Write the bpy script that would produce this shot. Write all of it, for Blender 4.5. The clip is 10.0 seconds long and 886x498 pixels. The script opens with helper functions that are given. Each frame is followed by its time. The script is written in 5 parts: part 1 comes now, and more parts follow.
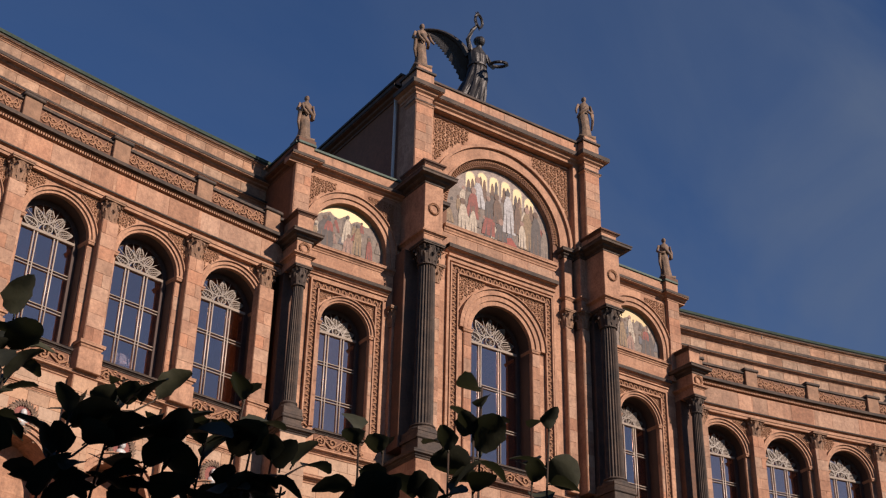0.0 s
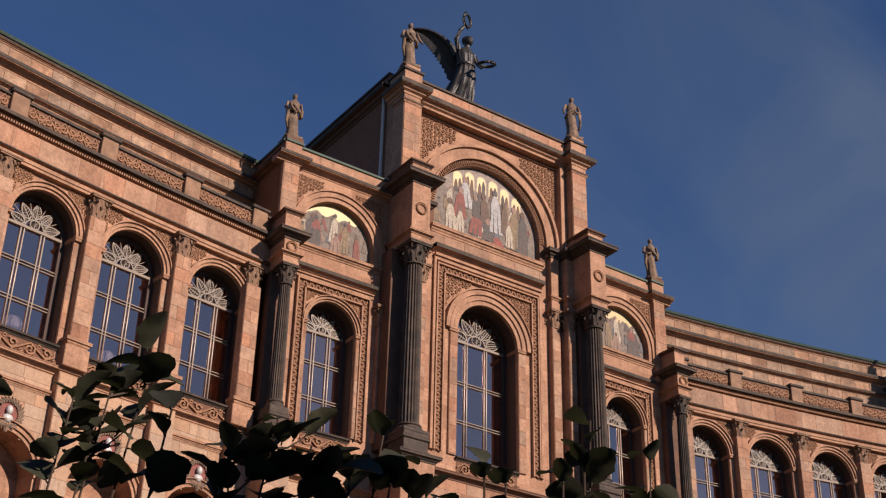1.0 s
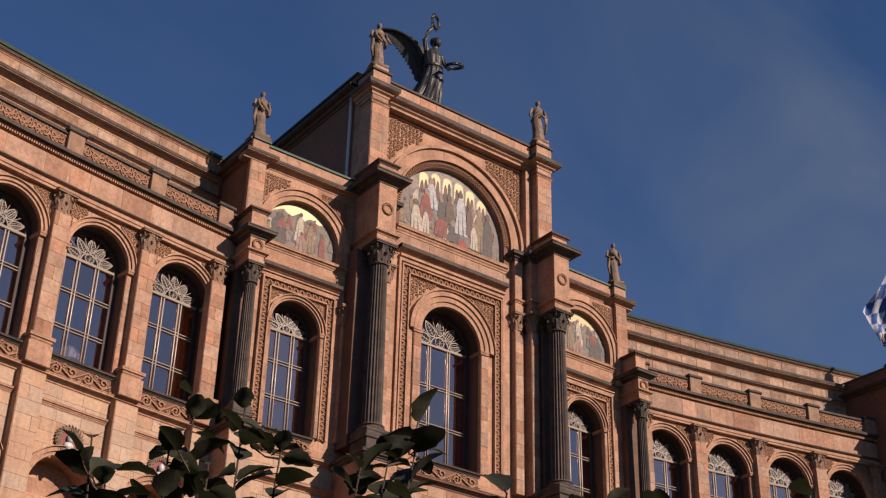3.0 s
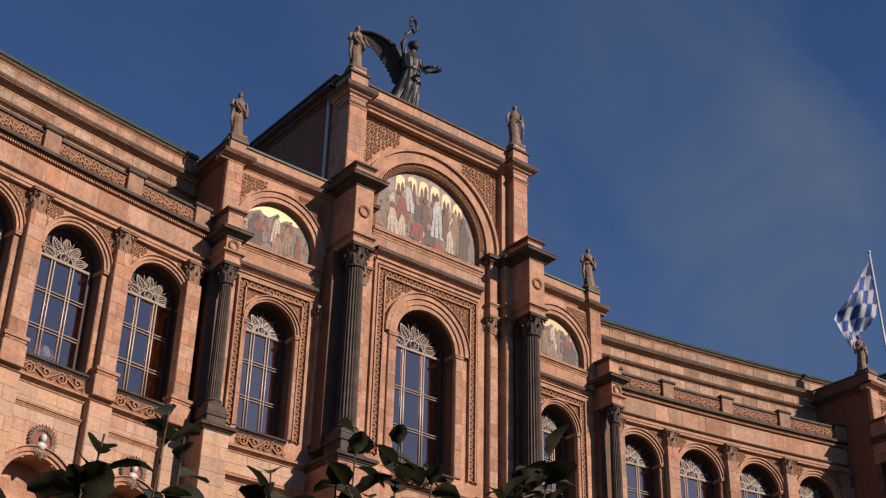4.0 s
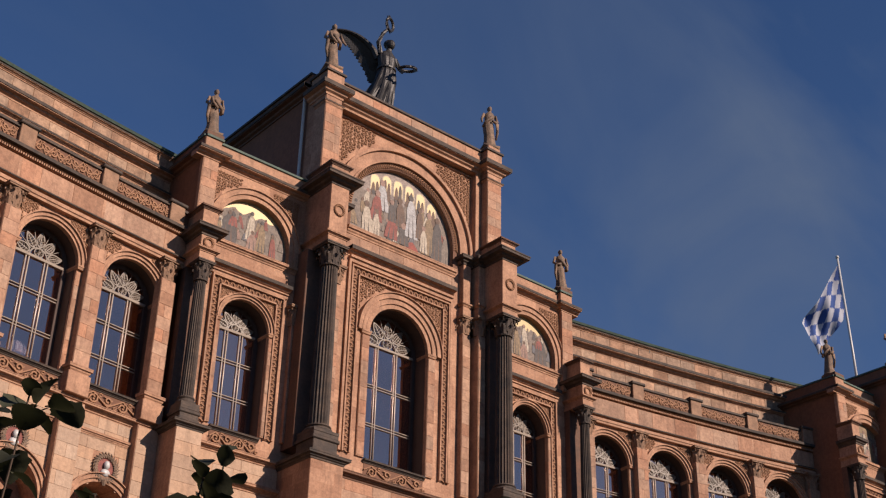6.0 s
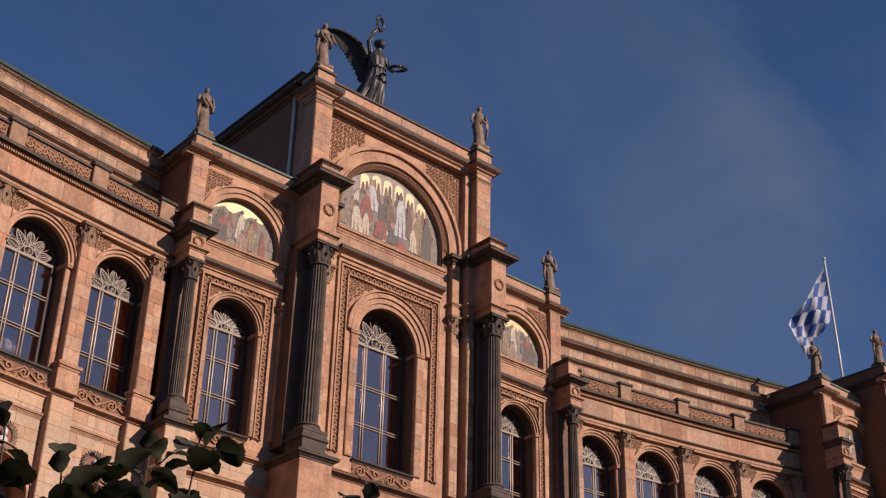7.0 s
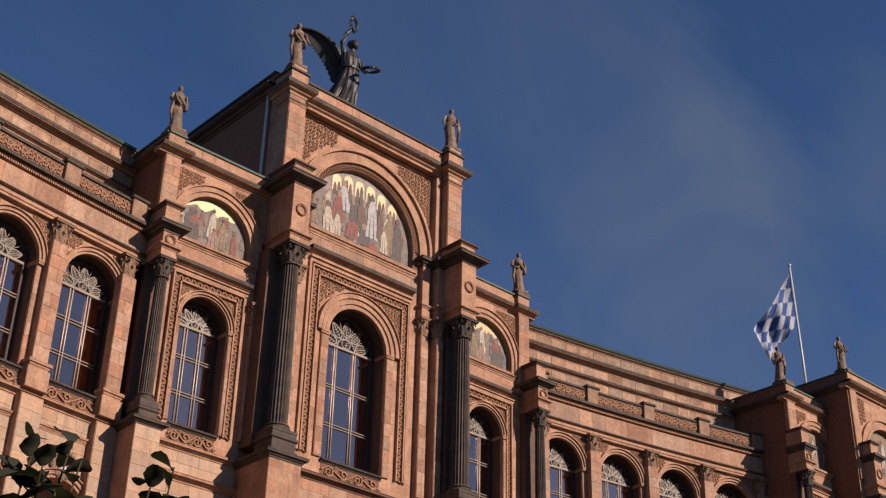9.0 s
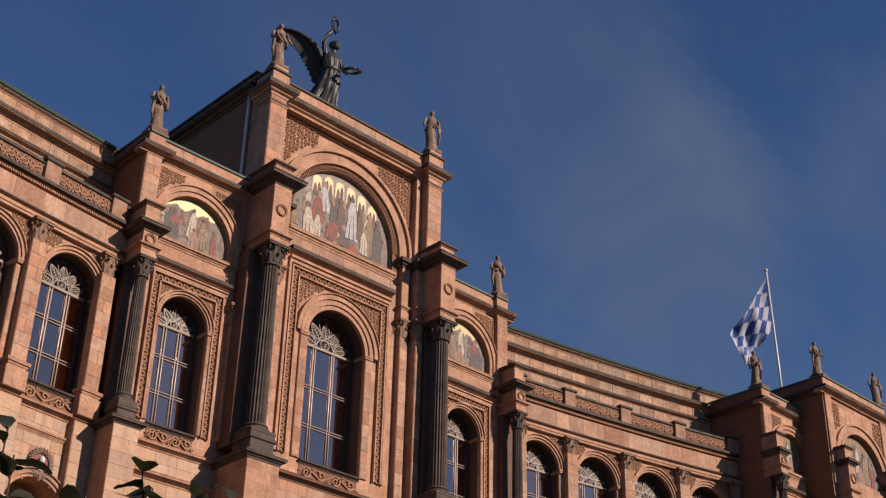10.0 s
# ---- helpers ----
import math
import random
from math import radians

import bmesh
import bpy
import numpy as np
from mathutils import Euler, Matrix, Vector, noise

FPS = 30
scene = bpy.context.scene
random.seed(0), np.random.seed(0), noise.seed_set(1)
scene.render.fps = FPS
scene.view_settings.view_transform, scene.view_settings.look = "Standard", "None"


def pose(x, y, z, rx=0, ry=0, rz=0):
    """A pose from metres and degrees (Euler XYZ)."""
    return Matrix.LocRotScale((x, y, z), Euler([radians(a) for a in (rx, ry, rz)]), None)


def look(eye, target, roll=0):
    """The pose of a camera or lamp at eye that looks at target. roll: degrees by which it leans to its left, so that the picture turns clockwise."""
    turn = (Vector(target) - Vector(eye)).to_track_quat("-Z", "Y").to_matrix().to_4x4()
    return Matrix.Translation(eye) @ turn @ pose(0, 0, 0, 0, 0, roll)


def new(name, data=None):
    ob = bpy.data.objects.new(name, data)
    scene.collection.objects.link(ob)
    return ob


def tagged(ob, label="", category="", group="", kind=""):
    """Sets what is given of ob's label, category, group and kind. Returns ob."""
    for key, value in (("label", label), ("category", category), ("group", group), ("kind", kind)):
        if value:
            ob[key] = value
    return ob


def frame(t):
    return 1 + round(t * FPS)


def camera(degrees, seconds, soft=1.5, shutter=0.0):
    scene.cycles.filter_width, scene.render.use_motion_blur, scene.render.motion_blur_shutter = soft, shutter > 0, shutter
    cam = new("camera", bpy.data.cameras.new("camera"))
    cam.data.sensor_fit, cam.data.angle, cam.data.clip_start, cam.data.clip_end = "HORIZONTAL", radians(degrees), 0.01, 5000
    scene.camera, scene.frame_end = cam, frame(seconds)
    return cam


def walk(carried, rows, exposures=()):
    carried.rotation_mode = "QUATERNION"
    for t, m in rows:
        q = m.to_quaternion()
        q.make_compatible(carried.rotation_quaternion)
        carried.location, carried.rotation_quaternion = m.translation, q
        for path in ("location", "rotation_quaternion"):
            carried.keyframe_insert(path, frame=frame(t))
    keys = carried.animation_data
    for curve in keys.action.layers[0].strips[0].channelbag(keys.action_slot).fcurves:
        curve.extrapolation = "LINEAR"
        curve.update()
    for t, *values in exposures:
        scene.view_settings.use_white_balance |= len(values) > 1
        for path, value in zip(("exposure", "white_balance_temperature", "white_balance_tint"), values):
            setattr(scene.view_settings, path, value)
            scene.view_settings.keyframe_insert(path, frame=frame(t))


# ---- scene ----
cam = camera(36.283, 10.0, soft=1.25)

PATH = [
    (0, -32.263, -43.292, 1.585, 119.581, -1.075, -34.488),
    (0.5, -32.334, -43.289, 1.593, 119.559, -1.111, -34.887),
    (1, -32.409, -43.287, 1.584, 119.532, -1.138, -35.290),
    (1.5, -32.486, -43.283, 1.589, 119.513, -1.153, -35.698),
    (2, -32.567, -43.273, 1.587, 119.495, -1.167, -36.136),
    (2.5, -32.653, -43.255, 1.593, 119.492, -1.182, -36.666),
    (4, -32.942, -43.197, 1.588, 119.659, -1.199, -38.717),
    (4.5, -33.039, -43.179, 1.599, 119.677, -1.192, -39.158),
    (5, -33.134, -43.160, 1.593, 119.678, -1.211, -39.537),
    (5.5, -33.224, -43.147, 1.598, 119.625, -1.210, -39.941),
    (7, -33.505, -43.106, 1.604, 119.540, -1.213, -41.036),
    (7.5, -33.603, -43.093, 1.608, 119.504, -1.218, -41.324),
    (8, -33.704, -43.085, 1.614, 119.484, -1.213, -41.687),
    (8.5, -33.814, -43.082, 1.615, 119.499, -1.210, -42.176),
    (9, -33.923, -43.076, 1.613, 119.528, -1.218, -42.803),
    (9.5, -34.030, -43.073, 1.618, 119.554, -1.222, -43.446),
    (10, -34.130, -43.065, 1.620, 119.566, -1.231, -43.965),
]
walk(cam, [(t, pose(*p)) for t, *p in PATH])

# ---- world and light ----
world = bpy.data.worlds.new("world")
scene.world = world
world.use_nodes = True
SUN_AZ, SUN_EL = 21.0, 25.6       # degrees to the right of the facade's normal, above the horizon
SUN_DIR = Vector((math.sin(radians(SUN_AZ)) * math.cos(radians(SUN_EL)),
                  -math.cos(radians(SUN_AZ)) * math.cos(radians(SUN_EL)), math.sin(radians(SUN_EL))))


def build_world():
    nt = world.node_tree
    bg = nt.nodes["Background"]
    sky = nt.nodes.new("ShaderNodeTexSky")
    sky.sky_type = 'NISHITA'
    sky.sun_disc = False
    sky.sun_elevation = radians(SUN_EL)
    sky.sun_rotation = math.atan2(SUN_DIR.x, SUN_DIR.y)
    sky.altitude, sky.air_density, sky.dust_density, sky.ozone_density = 500, 1.0, 0.15, 4.0
    # thin wisps of high cloud
    tc = nt.nodes.new("ShaderNodeTexCoord")
    mp = nt.nodes.new("ShaderNodeMapping")
    mp.inputs["Rotation"].default_value = (0.3, 0.5, 0.6)
    mp.inputs["Scale"].default_value = (1.6, 4.5, 3.0)
    nz = nt.nodes.new("ShaderNodeTexNoise")
    nz.inputs["Scale"].default_value, nz.inputs["Detail"].default_value = 1.7, 7
    nz.inputs["Roughness"].default_value, nz.inputs["Distortion"].default_value = 0.5, 0.5
    rm = nt.nodes.new("ShaderNodeMapRange")
    rm.inputs[1].default_value, rm.inputs[2].default_value = 0.40, 0.78
    rm.inputs[3].default_value, rm.inputs[4].default_value = 0.0, 0.58
    mx = nt.nodes.new("ShaderNodeMix")
    mx.data_type = 'RGBA'
    mx.inputs["B"].default_value = (2.0, 2.3, 2.85, 1)
    ln = nt.links.new
    ln(tc.outputs["Generated"], mp.inputs["Vector"])
    ln(mp.outputs["Vector"], nz.inputs["Vector"])
    ln(nz.outputs["Fac"], rm.inputs[0])
    # the veil thickens towards the east
    sx = nt.nodes.new("ShaderNodeSeparateXYZ")
    ea = nt.nodes.new("ShaderNodeMapRange")
    for i, v in enumerate((0.42, 0.74, 0.35, 1.6)):
        ea.inputs[i + 1].default_value = v
    veil = nt.nodes.new("ShaderNodeMath")
    veil.operation = 'MULTIPLY'
    ln(tc.outputs["Generated"], sx.inputs[0])
    ln(sx.outputs[0], ea.inputs[0])
    ln(rm.outputs[0], veil.inputs[0])
    ln(ea.outputs[0], veil.inputs[1])
    ln(veil.outputs[0], mx.inputs["Factor"])
    ln(sky.outputs["Color"], mx.inputs["A"])
    tn = nt.nodes.new("ShaderNodeMix")
    tn.data_type, tn.blend_type = 'RGBA', 'MULTIPLY'
    tn.inputs["Factor"].default_value = 1.0
    tn.inputs["B"].default_value = (0.83, 0.96, 1.21, 1)
    ln(mx.outputs["Result"], tn.inputs["A"])
    ln(tn.outputs["Result"], bg.inputs["Color"])
    bg.inputs["Strength"].default_value = SKY


SKY, SUN = 0.0508, 4.65
build_world()
sun = new("sun", bpy.data.lights.new("sun", 'SUN'))
sun.data.energy, sun.data.angle, sun.data.color = SUN, radians(0.6), (1.0, 0.795, 0.67)
sun.matrix_world = look(SUN_DIR * 100, (0, 0, 0))
scene.view_settings.exposure = 0.4


# ---- materials ----
def material(name, base, rough=0.8, metal=0.0, var=0.15, scale=1.2, fine=14.0, bump=0.02, tint=None, stain=0.0,
             island=0.0, obrand=0.0, bricks=None, spec=0.5, mortar=0.7):
    """A worn surface: broad stains, fine grain, relief, and a shift of tone from piece to piece."""
    m = bpy.data.materials.new(name)
    m.use_nodes = True
    nt = m.node_tree
    b = nt.nodes["Principled BSDF"]
    b.inputs["Roughness"].default_value, b.inputs["Metallic"].default_value = rough, metal
    b.inputs["Specular IOR Level"].default_value = spec
    ln = nt.links.new

    def node(kind, **ins):
        n = nt.nodes.new(kind)
        for k, v in ins.items():
            n.inputs[k.replace("_", " ")].default_value = v
        return n

    def mix(a, c, fac, blend='MIX'):
        n = nt.nodes.new("ShaderNodeMix")
        n.data_type, n.blend_type = 'RGBA', blend
        for sock, v in ((n.inputs["A"], a), (n.inputs["B"], c), (n.inputs["Factor"], fac)):
            if isinstance(v, (int, float)):
                sock.default_value = v
            elif isinstance(v, tuple):
                sock.default_value = (*v, 1)
            else:
                ln(v, sock)
        return n.outputs["Result"]

    geo = nt.nodes.new("ShaderNodeNewGeometry")
    tc = nt.nodes.new("ShaderNodeTexCoord")
    vec = geo.outputs["Position"]
    if not bricks and scale > 8:
        vec = tc.outputs["Object"]
    big = node("ShaderNodeTexNoise", Scale=scale, Detail=5.0, Roughness=0.6)
    small = node("ShaderNodeTexNoise", Scale=fine, Detail=4.0, Roughness=0.7)
    ln(vec, big.inputs["Vector"])
    ln(vec, small.inputs["Vector"])
    alt = tint or tuple(c * 0.6 for c in base)

    def ramp(sock, lo, hi, a=0.0, c=1.0):
        n = nt.nodes.new("ShaderNodeMapRange")
        for i, v in enumerate((lo, hi, a, c)):
            n.inputs[i + 1].default_value = v
        ln(sock, n.inputs[0])
        return n.outputs[0]

    col = mix(base, alt, ramp(big.outputs["Fac"], 0.35, 0.7, 0, var * 2.2))
    g = ramp(small.outputs["Fac"], 0.36, 0.64, 1 - var * 0.7, 1 + var * 0.5)
    grey = nt.nodes.new("ShaderNodeCombineColor")
    for i in range(3):
        ln(g, grey.inputs[i])
    col = mix(col, grey.outputs[0], 1.0, 'MULTIPLY')
    if island or obrand:
        if island:
            rnd = geo.outputs["Random Per Island"]
        else:
            rnd = nt.nodes.new("ShaderNodeObjectInfo").outputs["Random"]
        amt = island or obrand
        hs = nt.nodes.new("ShaderNodeHueSaturation")
        ln(col, hs.inputs["Color"])
        ln(ramp(rnd, 0, 1, 1 - amt, 1 + amt * 0.8), hs.inputs["Value"])
        wn = nt.nodes.new("ShaderNodeTexWhiteNoise")
        wn.noise_dimensions = '1D'
        ln(rnd, wn.inputs["W"])
        ln(ramp(wn.outputs["Value"], 0, 1, 0.5 - amt * 0.02, 0.5 + amt * 0.03), hs.inputs["Hue"])
        ln(ramp(wn.outputs["Value"], 0, 1, 1.08, 0.85), hs.inputs["Saturation"])
        col = hs.outputs["Color"]
    height = small.outputs["Fac"]
    if bricks:
        # courses of stone: rows by height, columns by the way along the wall
        bt = nt.nodes.new("ShaderNodeTexBrick")
        sx = nt.nodes.new("ShaderNodeSeparateXYZ")
        ln(tc.outputs["Object"], sx.inputs[0])
        along = nt.nodes.new("ShaderNodeMath")
        along.operation = 'ADD'
        ln(sx.outputs[0], along.inputs[0])
        ln(sx.outputs[1], along.inputs[1])
        cb = nt.nodes.new("ShaderNodeCombineXYZ")
        ln(along.outputs[0], cb.inputs[0])
        ln(sx.outputs[2], cb.inputs[1])
        ln(cb.outputs[0], bt.inputs["Vector"])
        bt.inputs["Scale"].default_value = 1.0
        bt.inputs["Brick Width"].default_value, bt.inputs["Row Height"].default_value = bricks
        bt.inputs["Mortar Size"].default_value = 0.012
        bt.inputs["Mortar Smooth"].default_value = 0.4
        bt.inputs["Color1"].default_value = (0.74, 0.68, 0.65, 1)
        bt.inputs["Color2"].default_value = (1.22, 1.27, 1.30, 1)
        bt.inputs["Mortar"].default_value = (mortar, mortar * 0.95, mortar * 0.9, 1)
        col = mix(col, bt.outputs["Color"], 0.85, 'MULTIPLY')
    if stain:
        # rain streaks running down
        mp = nt.nodes.new("ShaderNodeMapping")
        mp.inputs["Scale"].default_value = (2.2, 2.2, 0.18)
        ln(geo.outputs["Position"], mp.inputs["Vector"])
        st = node("ShaderNodeTexNoise", Scale=1.6, Detail=6.0, Roughness=0.65)
        ln(mp.outputs["Vector"], st.inputs["Vector"])
        col = mix(col, tuple(c * 0.35 for c in base), ramp(st.outputs["Fac"], 0.52, 0.8, 0, stain))
    ln(col, b.inputs["Base Color"])
    bp = nt.nodes.new("ShaderNodeBump")
    bp.inputs["Strength"].default_value, bp.inputs["Distance"].default_value = 0.6, bump
    ln(height, bp.inputs["Height"])
    ln(bp.outputs["Normal"], b.inputs["Normal"])
    return m


STONE = material("terracotta_stone", (0.415, 0.233, 0.142), var=0.3, scale=1.1, fine=9, bump=0.03,
                 tint=(0.223, 0.105, 0.0589), stain=0.8, bricks=(1.15, 0.52), mortar=0.8)
BLOCK = material("terracotta_block", (0.391, 0.217, 0.131), var=0.3, scale=1.6, fine=7, bump=0.04,
                 tint=(0.223, 0.105, 0.062), stain=0.85, obrand=0.24)
COURSE = material("sooty_attic_course", (0.385, 0.235, 0.147), var=0.36, scale=1.8, fine=7, bump=0.04,
                  tint=(0.149, 0.0806, 0.0465), stain=0.65, island=0.22)
SOOTY = material("sooty_pedestal_stone", (0.31, 0.18, 0.108), var=0.36, scale=2.0, fine=8, bump=0.04, tint=(0.136, 0.0775, 0.0465), stain=0.6)
TRIM = material("pale_terracotta", (0.42, 0.236, 0.144), var=0.32, scale=1.4, fine=9, bump=0.025, tint=(0.2, 0.1, 0.058), stain=0.8)
PALE = material("pale_ashlar", (0.42, 0.275, 0.178), var=0.2, scale=0.7, fine=8, bump=0.03, tint=(0.31, 0.18, 0.108), stain=0.6, obrand=0.13)
CAPM = material("carved_capital_stone", (0.28, 0.165, 0.1), var=0.3, scale=3.0, fine=18, stain=0.3, tint=(0.124, 0.0744, 0.0496))
RELIEF = material("red_terracotta", (0.31, 0.16, 0.085), var=0.25, scale=3, fine=25, bump=0.02)
BANDM = material("carved_band_stone", (0.322, 0.164, 0.0868), var=0.3, scale=2.5, fine=22, bump=0.02, stain=0.4)
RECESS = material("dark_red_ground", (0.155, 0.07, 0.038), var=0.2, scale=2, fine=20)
# weathered cornices; on piers and flank cornices it also paints shade
CORNICE = material("weathered_and_shade_brown", (0.145, 0.068, 0.038), var=0.3, scale=1.4, fine=10, stain=0.5, tint=(0.0434, 0.0341, 0.0279))
DARK = material("blackened_stone", (0.033, 0.026, 0.022), var=0.35, scale=2.0, fine=12, tint=(0.105, 0.0713, 0.0496), stain=0.3)
# darker copy of the stone for side walls; their shade is put into the colour
SIDE = material("flank_shade_brown", (0.2, 0.08, 0.038), var=0.25, scale=0.6, fine=6, stain=0.5)
COPPER = material("green_copper", (0.06, 0.1, 0.078), rough=0.7, var=0.3, scale=1.5, fine=8)
STATUE = material("weathered_statue", (0.235, 0.152, 0.1), var=0.4, scale=3.0, fine=14, stain=0.5, tint=(0.0558, 0.0465, 0.0372))
BRONZE = material("dark_bronze", (0.0136, 0.0124, 0.0124), rough=0.5, metal=0.1, var=0.3, scale=3, fine=12, tint=(0.0341, 0.031, 0.0298))
GRILLE = material("beige_metal", (0.167, 0.133, 0.102), rough=0.5, var=0.15, scale=4, fine=20, bump=0.004)
SASH = material("grey_beige_sash", (0.50, 0.43, 0.36), rough=0.42, metal=0.2, var=0.2, scale=3, fine=20, bump=0.004)
BARM = material("dull_sash_bar", (0.27, 0.22, 0.175), rough=0.7, var=0.2, scale=3, fine=20, bump=0.004)
ROOM = material("dim_interior", (0.13, 0.105, 0.105), rough=0.9, var=0.1)
# brown of the window frames; on the reveal lining it paints shade
LINING = material("brown_frame_and_reveal_shade", (0.06, 0.034, 0.026), rough=0.7, var=0.25, scale=2, fine=14)
GOLD = material("gold_tesserae", (0.372, 0.298, 0.155), rough=0.5, metal=0.25, var=0.12, scale=2, fine=40, bump=0.004)
GROUND = material("grass_and_gravel", (0.0372, 0.0372, 0.0217), var=0.3, scale=1.0, fine=40, bump=0.02)
RING_GREEN = material("unseen_ring_green", (0.035, 0.042, 0.02), var=0.4, scale=0.3, fine=2.0, bump=0.3)
WALL = material("added_wall_render", (0.124, 0.108, 0.093), var=0.2, scale=1.0, fine=10)
BARK = material("brown_twig", (0.07, 0.045, 0.03), var=0.3, scale=30, fine=120, bump=0.001)
POLE = material("white_paint", (0.484, 0.484, 0.471), rough=0.4, var=0.06, scale=2, fine=9, bump=0.002)
FLAGW = material("white_cloth", (0.36, 0.38, 0.44), rough=0.9, var=0.06, scale=2, fine=60, bump=0.003)
FLAGB = material("blue_cloth", (0.0279, 0.0682, 0.236), rough=0.9, var=0.08, scale=2, fine=60, bump=0.003)
LAMPW = material("white_glass", (0.8, 0.8, 0.8), rough=0.3, var=0.05)


def leaf_material():
    m = material("leaf_green", (0.038, 0.042, 0.024), rough=0.65, var=0.25, scale=30, fine=160, bump=0.0008,
                 tint=(0.05, 0.05, 0.02), obrand=0.4)
    nt = m.node_tree
    out, b = nt.nodes["Material Output"], nt.nodes["Principled BSDF"]
    tr = nt.nodes.new("ShaderNodeBsdfTranslucent")
    tr.inputs["Color"].default_value = (0.035, 0.038, 0.016, 1)
    mx = nt.nodes.new("ShaderNodeMixShader")
    mx.inputs[0].default_value = 0.3
    nt.links.new(b.outputs[0], mx.inputs[1])
    nt.links.new(tr.outputs[0], mx.inputs[2])
    nt.links.new(mx.outputs[0], out.inputs["Surface"])
    return m


LEAF = leaf_material()


def glass_material():
    m = bpy.data.materials.new("window_glass")
    m.use_nodes = True
    nt = m.node_tree
    out = nt.nodes["Material Output"]
    nt.nodes.remove(nt.nodes["Principled BSDF"])
    gl = nt.nodes.new("ShaderNodeBsdfGlossy")
    gl.inputs["Roughness"].default_value = 0.03
    gl.inputs["Color"].default_value = (1.0, 0.66, 0.52, 1)
    tr = nt.nodes.new("ShaderNodeBsdfTransparent")
    tr.inputs["Color"].default_value = (0.6, 0.6, 0.66, 1)
    nz = nt.nodes.new("ShaderNodeTexNoise")
    nz.inputs["Scale"].default_value = 0.9
    bp = nt.nodes.new("ShaderNodeBump")
    bp.inputs["Strength"].default_value, bp.inputs["Distance"].default_value = 0.12, 0.012
    mx = nt.nodes.new("ShaderNodeMixShader")
    mx.inputs[0].default_value = 0.48
    nt.links.new(nz.outputs["Fac"], bp.inputs["Height"])
    nt.links.new(bp.outputs["Normal"], gl.inputs["Normal"])
    nt.links.new(tr.outputs[0], mx.inputs[1])
    nt.links.new(gl.outputs[0], mx.inputs[2])
    nt.links.new(mx.outputs[0], out.inputs["Surface"])
    return m


GLASS = glass_material()


# ---- mesh tools ----
def part(name, bm, mat, parent=None, label="", smooth=False):
    """Links a bmesh as one mesh object under a thing or a part."""
    bmesh.ops.recalc_face_normals(bm, faces=bm.faces)
    me = bpy.data.meshes.new(name)
    bm.to_mesh(me)
    bm.free()
    me.materials.append(mat)
    if smooth:
        me.polygons.foreach_set("use_smooth", [True] * len(me.polygons))
    return part_of(name, me, parent, label)


def part_of(name, me, parent=None, label="", m=None):
    ob = new(name, me)
    if parent:
        ob.parent = parent
    if m is not None:
        ob.matrix_basis = m
    if label:
        ob["label"] = label
    return ob


def thing(name, m, label, category, group="", kind=""):
    ob = new(name)
    ob.matrix_basis = m
    return tagged(ob, label, category, group, kind)


def box(bm, x0, x1, y0, y1, z0, z1):
    v = [bm.verts.new((x, y, z)) for z in (z0, z1) for y in (y0, y1) for x in (x0, x1)]
    for f in ((0, 2, 3, 1), (4, 5, 7, 6), (0, 1, 5, 4), (2, 6, 7, 3), (0, 4, 6, 2), (1, 3, 7, 5)):
        bm.faces.new([v[i] for i in f])


def worn_box(bm, x0, x1, y0, y1, z0, z1, b=0.02):
    """A block with chamfered front edges."""
    back = [bm.verts.new((x, y1, z)) for x, z in ((x0, z0), (x1, z0), (x1, z1), (x0, z1))]
    mid = [bm.verts.new((x, y0 + b, z)) for x, z in ((x0, z0), (x1, z0), (x1, z1), (x0, z1))]
    fr = [bm.verts.new((x, y0, z)) for x, z in ((x0 + b, z0 + b), (x1 - b, z0 + b), (x1 - b, z1 - b), (x0 + b, z1 - b))]
    bm.faces.new(fr)
    bm.faces.new(back[::-1])
    for a, c in ((back, mid), (mid, fr)):
        for i in range(4):
            j = (i + 1) % 4
            bm.faces.new((a[i], a[j], c[j], c[i]))


def sweep(bm, path, profile, closed=False):
    """Runs a profile of (out, z) along a plan path; out is to the right of the way."""
    n = len(path)
    rings = []
    for i, p in enumerate(path):
        p = Vector(p)
        ds = []
        if i > 0 or closed:
            ds.append((p - Vector(path[i - 1])).normalized())
        if i < n - 1 or closed:
            ds.append((Vector(path[(i + 1) % n]) - p).normalized())
        ns = [Vector((d.y, -d.x)) for d in ds]
        m = sum(ns, Vector((0, 0)))
        m = m / max(m.dot(ns[0]), 0.2)
        rings.append([bm.verts.new((p.x + m.x * o, p.y + m.y * o, z)) for o, z in profile])
    k = len(profile)
    for i in range(n if closed else n - 1):
        a, b = rings[i], rings[(i + 1) % n]
        for j in range(k):
            jj = (j + 1) % k
            bm.faces.new((a[j], a[jj], b[jj], b[j]))
    if not closed:
        bm.faces.new(rings[0][::-1])
        bm.faces.new(rings[-1])


def lathe(bm, prof, n=16, cx=0.0, cy=0.0, flute=0.0, flutes=20):
    rings = []
    for r, z in prof:
        ring = []
        for i in range(n):
            a = 2 * math.pi * i / n
            rr = r - (flute * (i % 2) if flute else 0)
            ring.append(bm.verts.new((cx + rr * math.cos(a), cy + rr * math.sin(a), z)))
        rings.append(ring)
    for a, b in zip(rings, rings[1:]):
        for i in range(n):
            j = (i + 1) % n
            bm.faces.new((a[i], a[j], b[j], b[i]))
    bm.faces.new(rings[0][::-1])
    bm.faces.new(rings[-1])


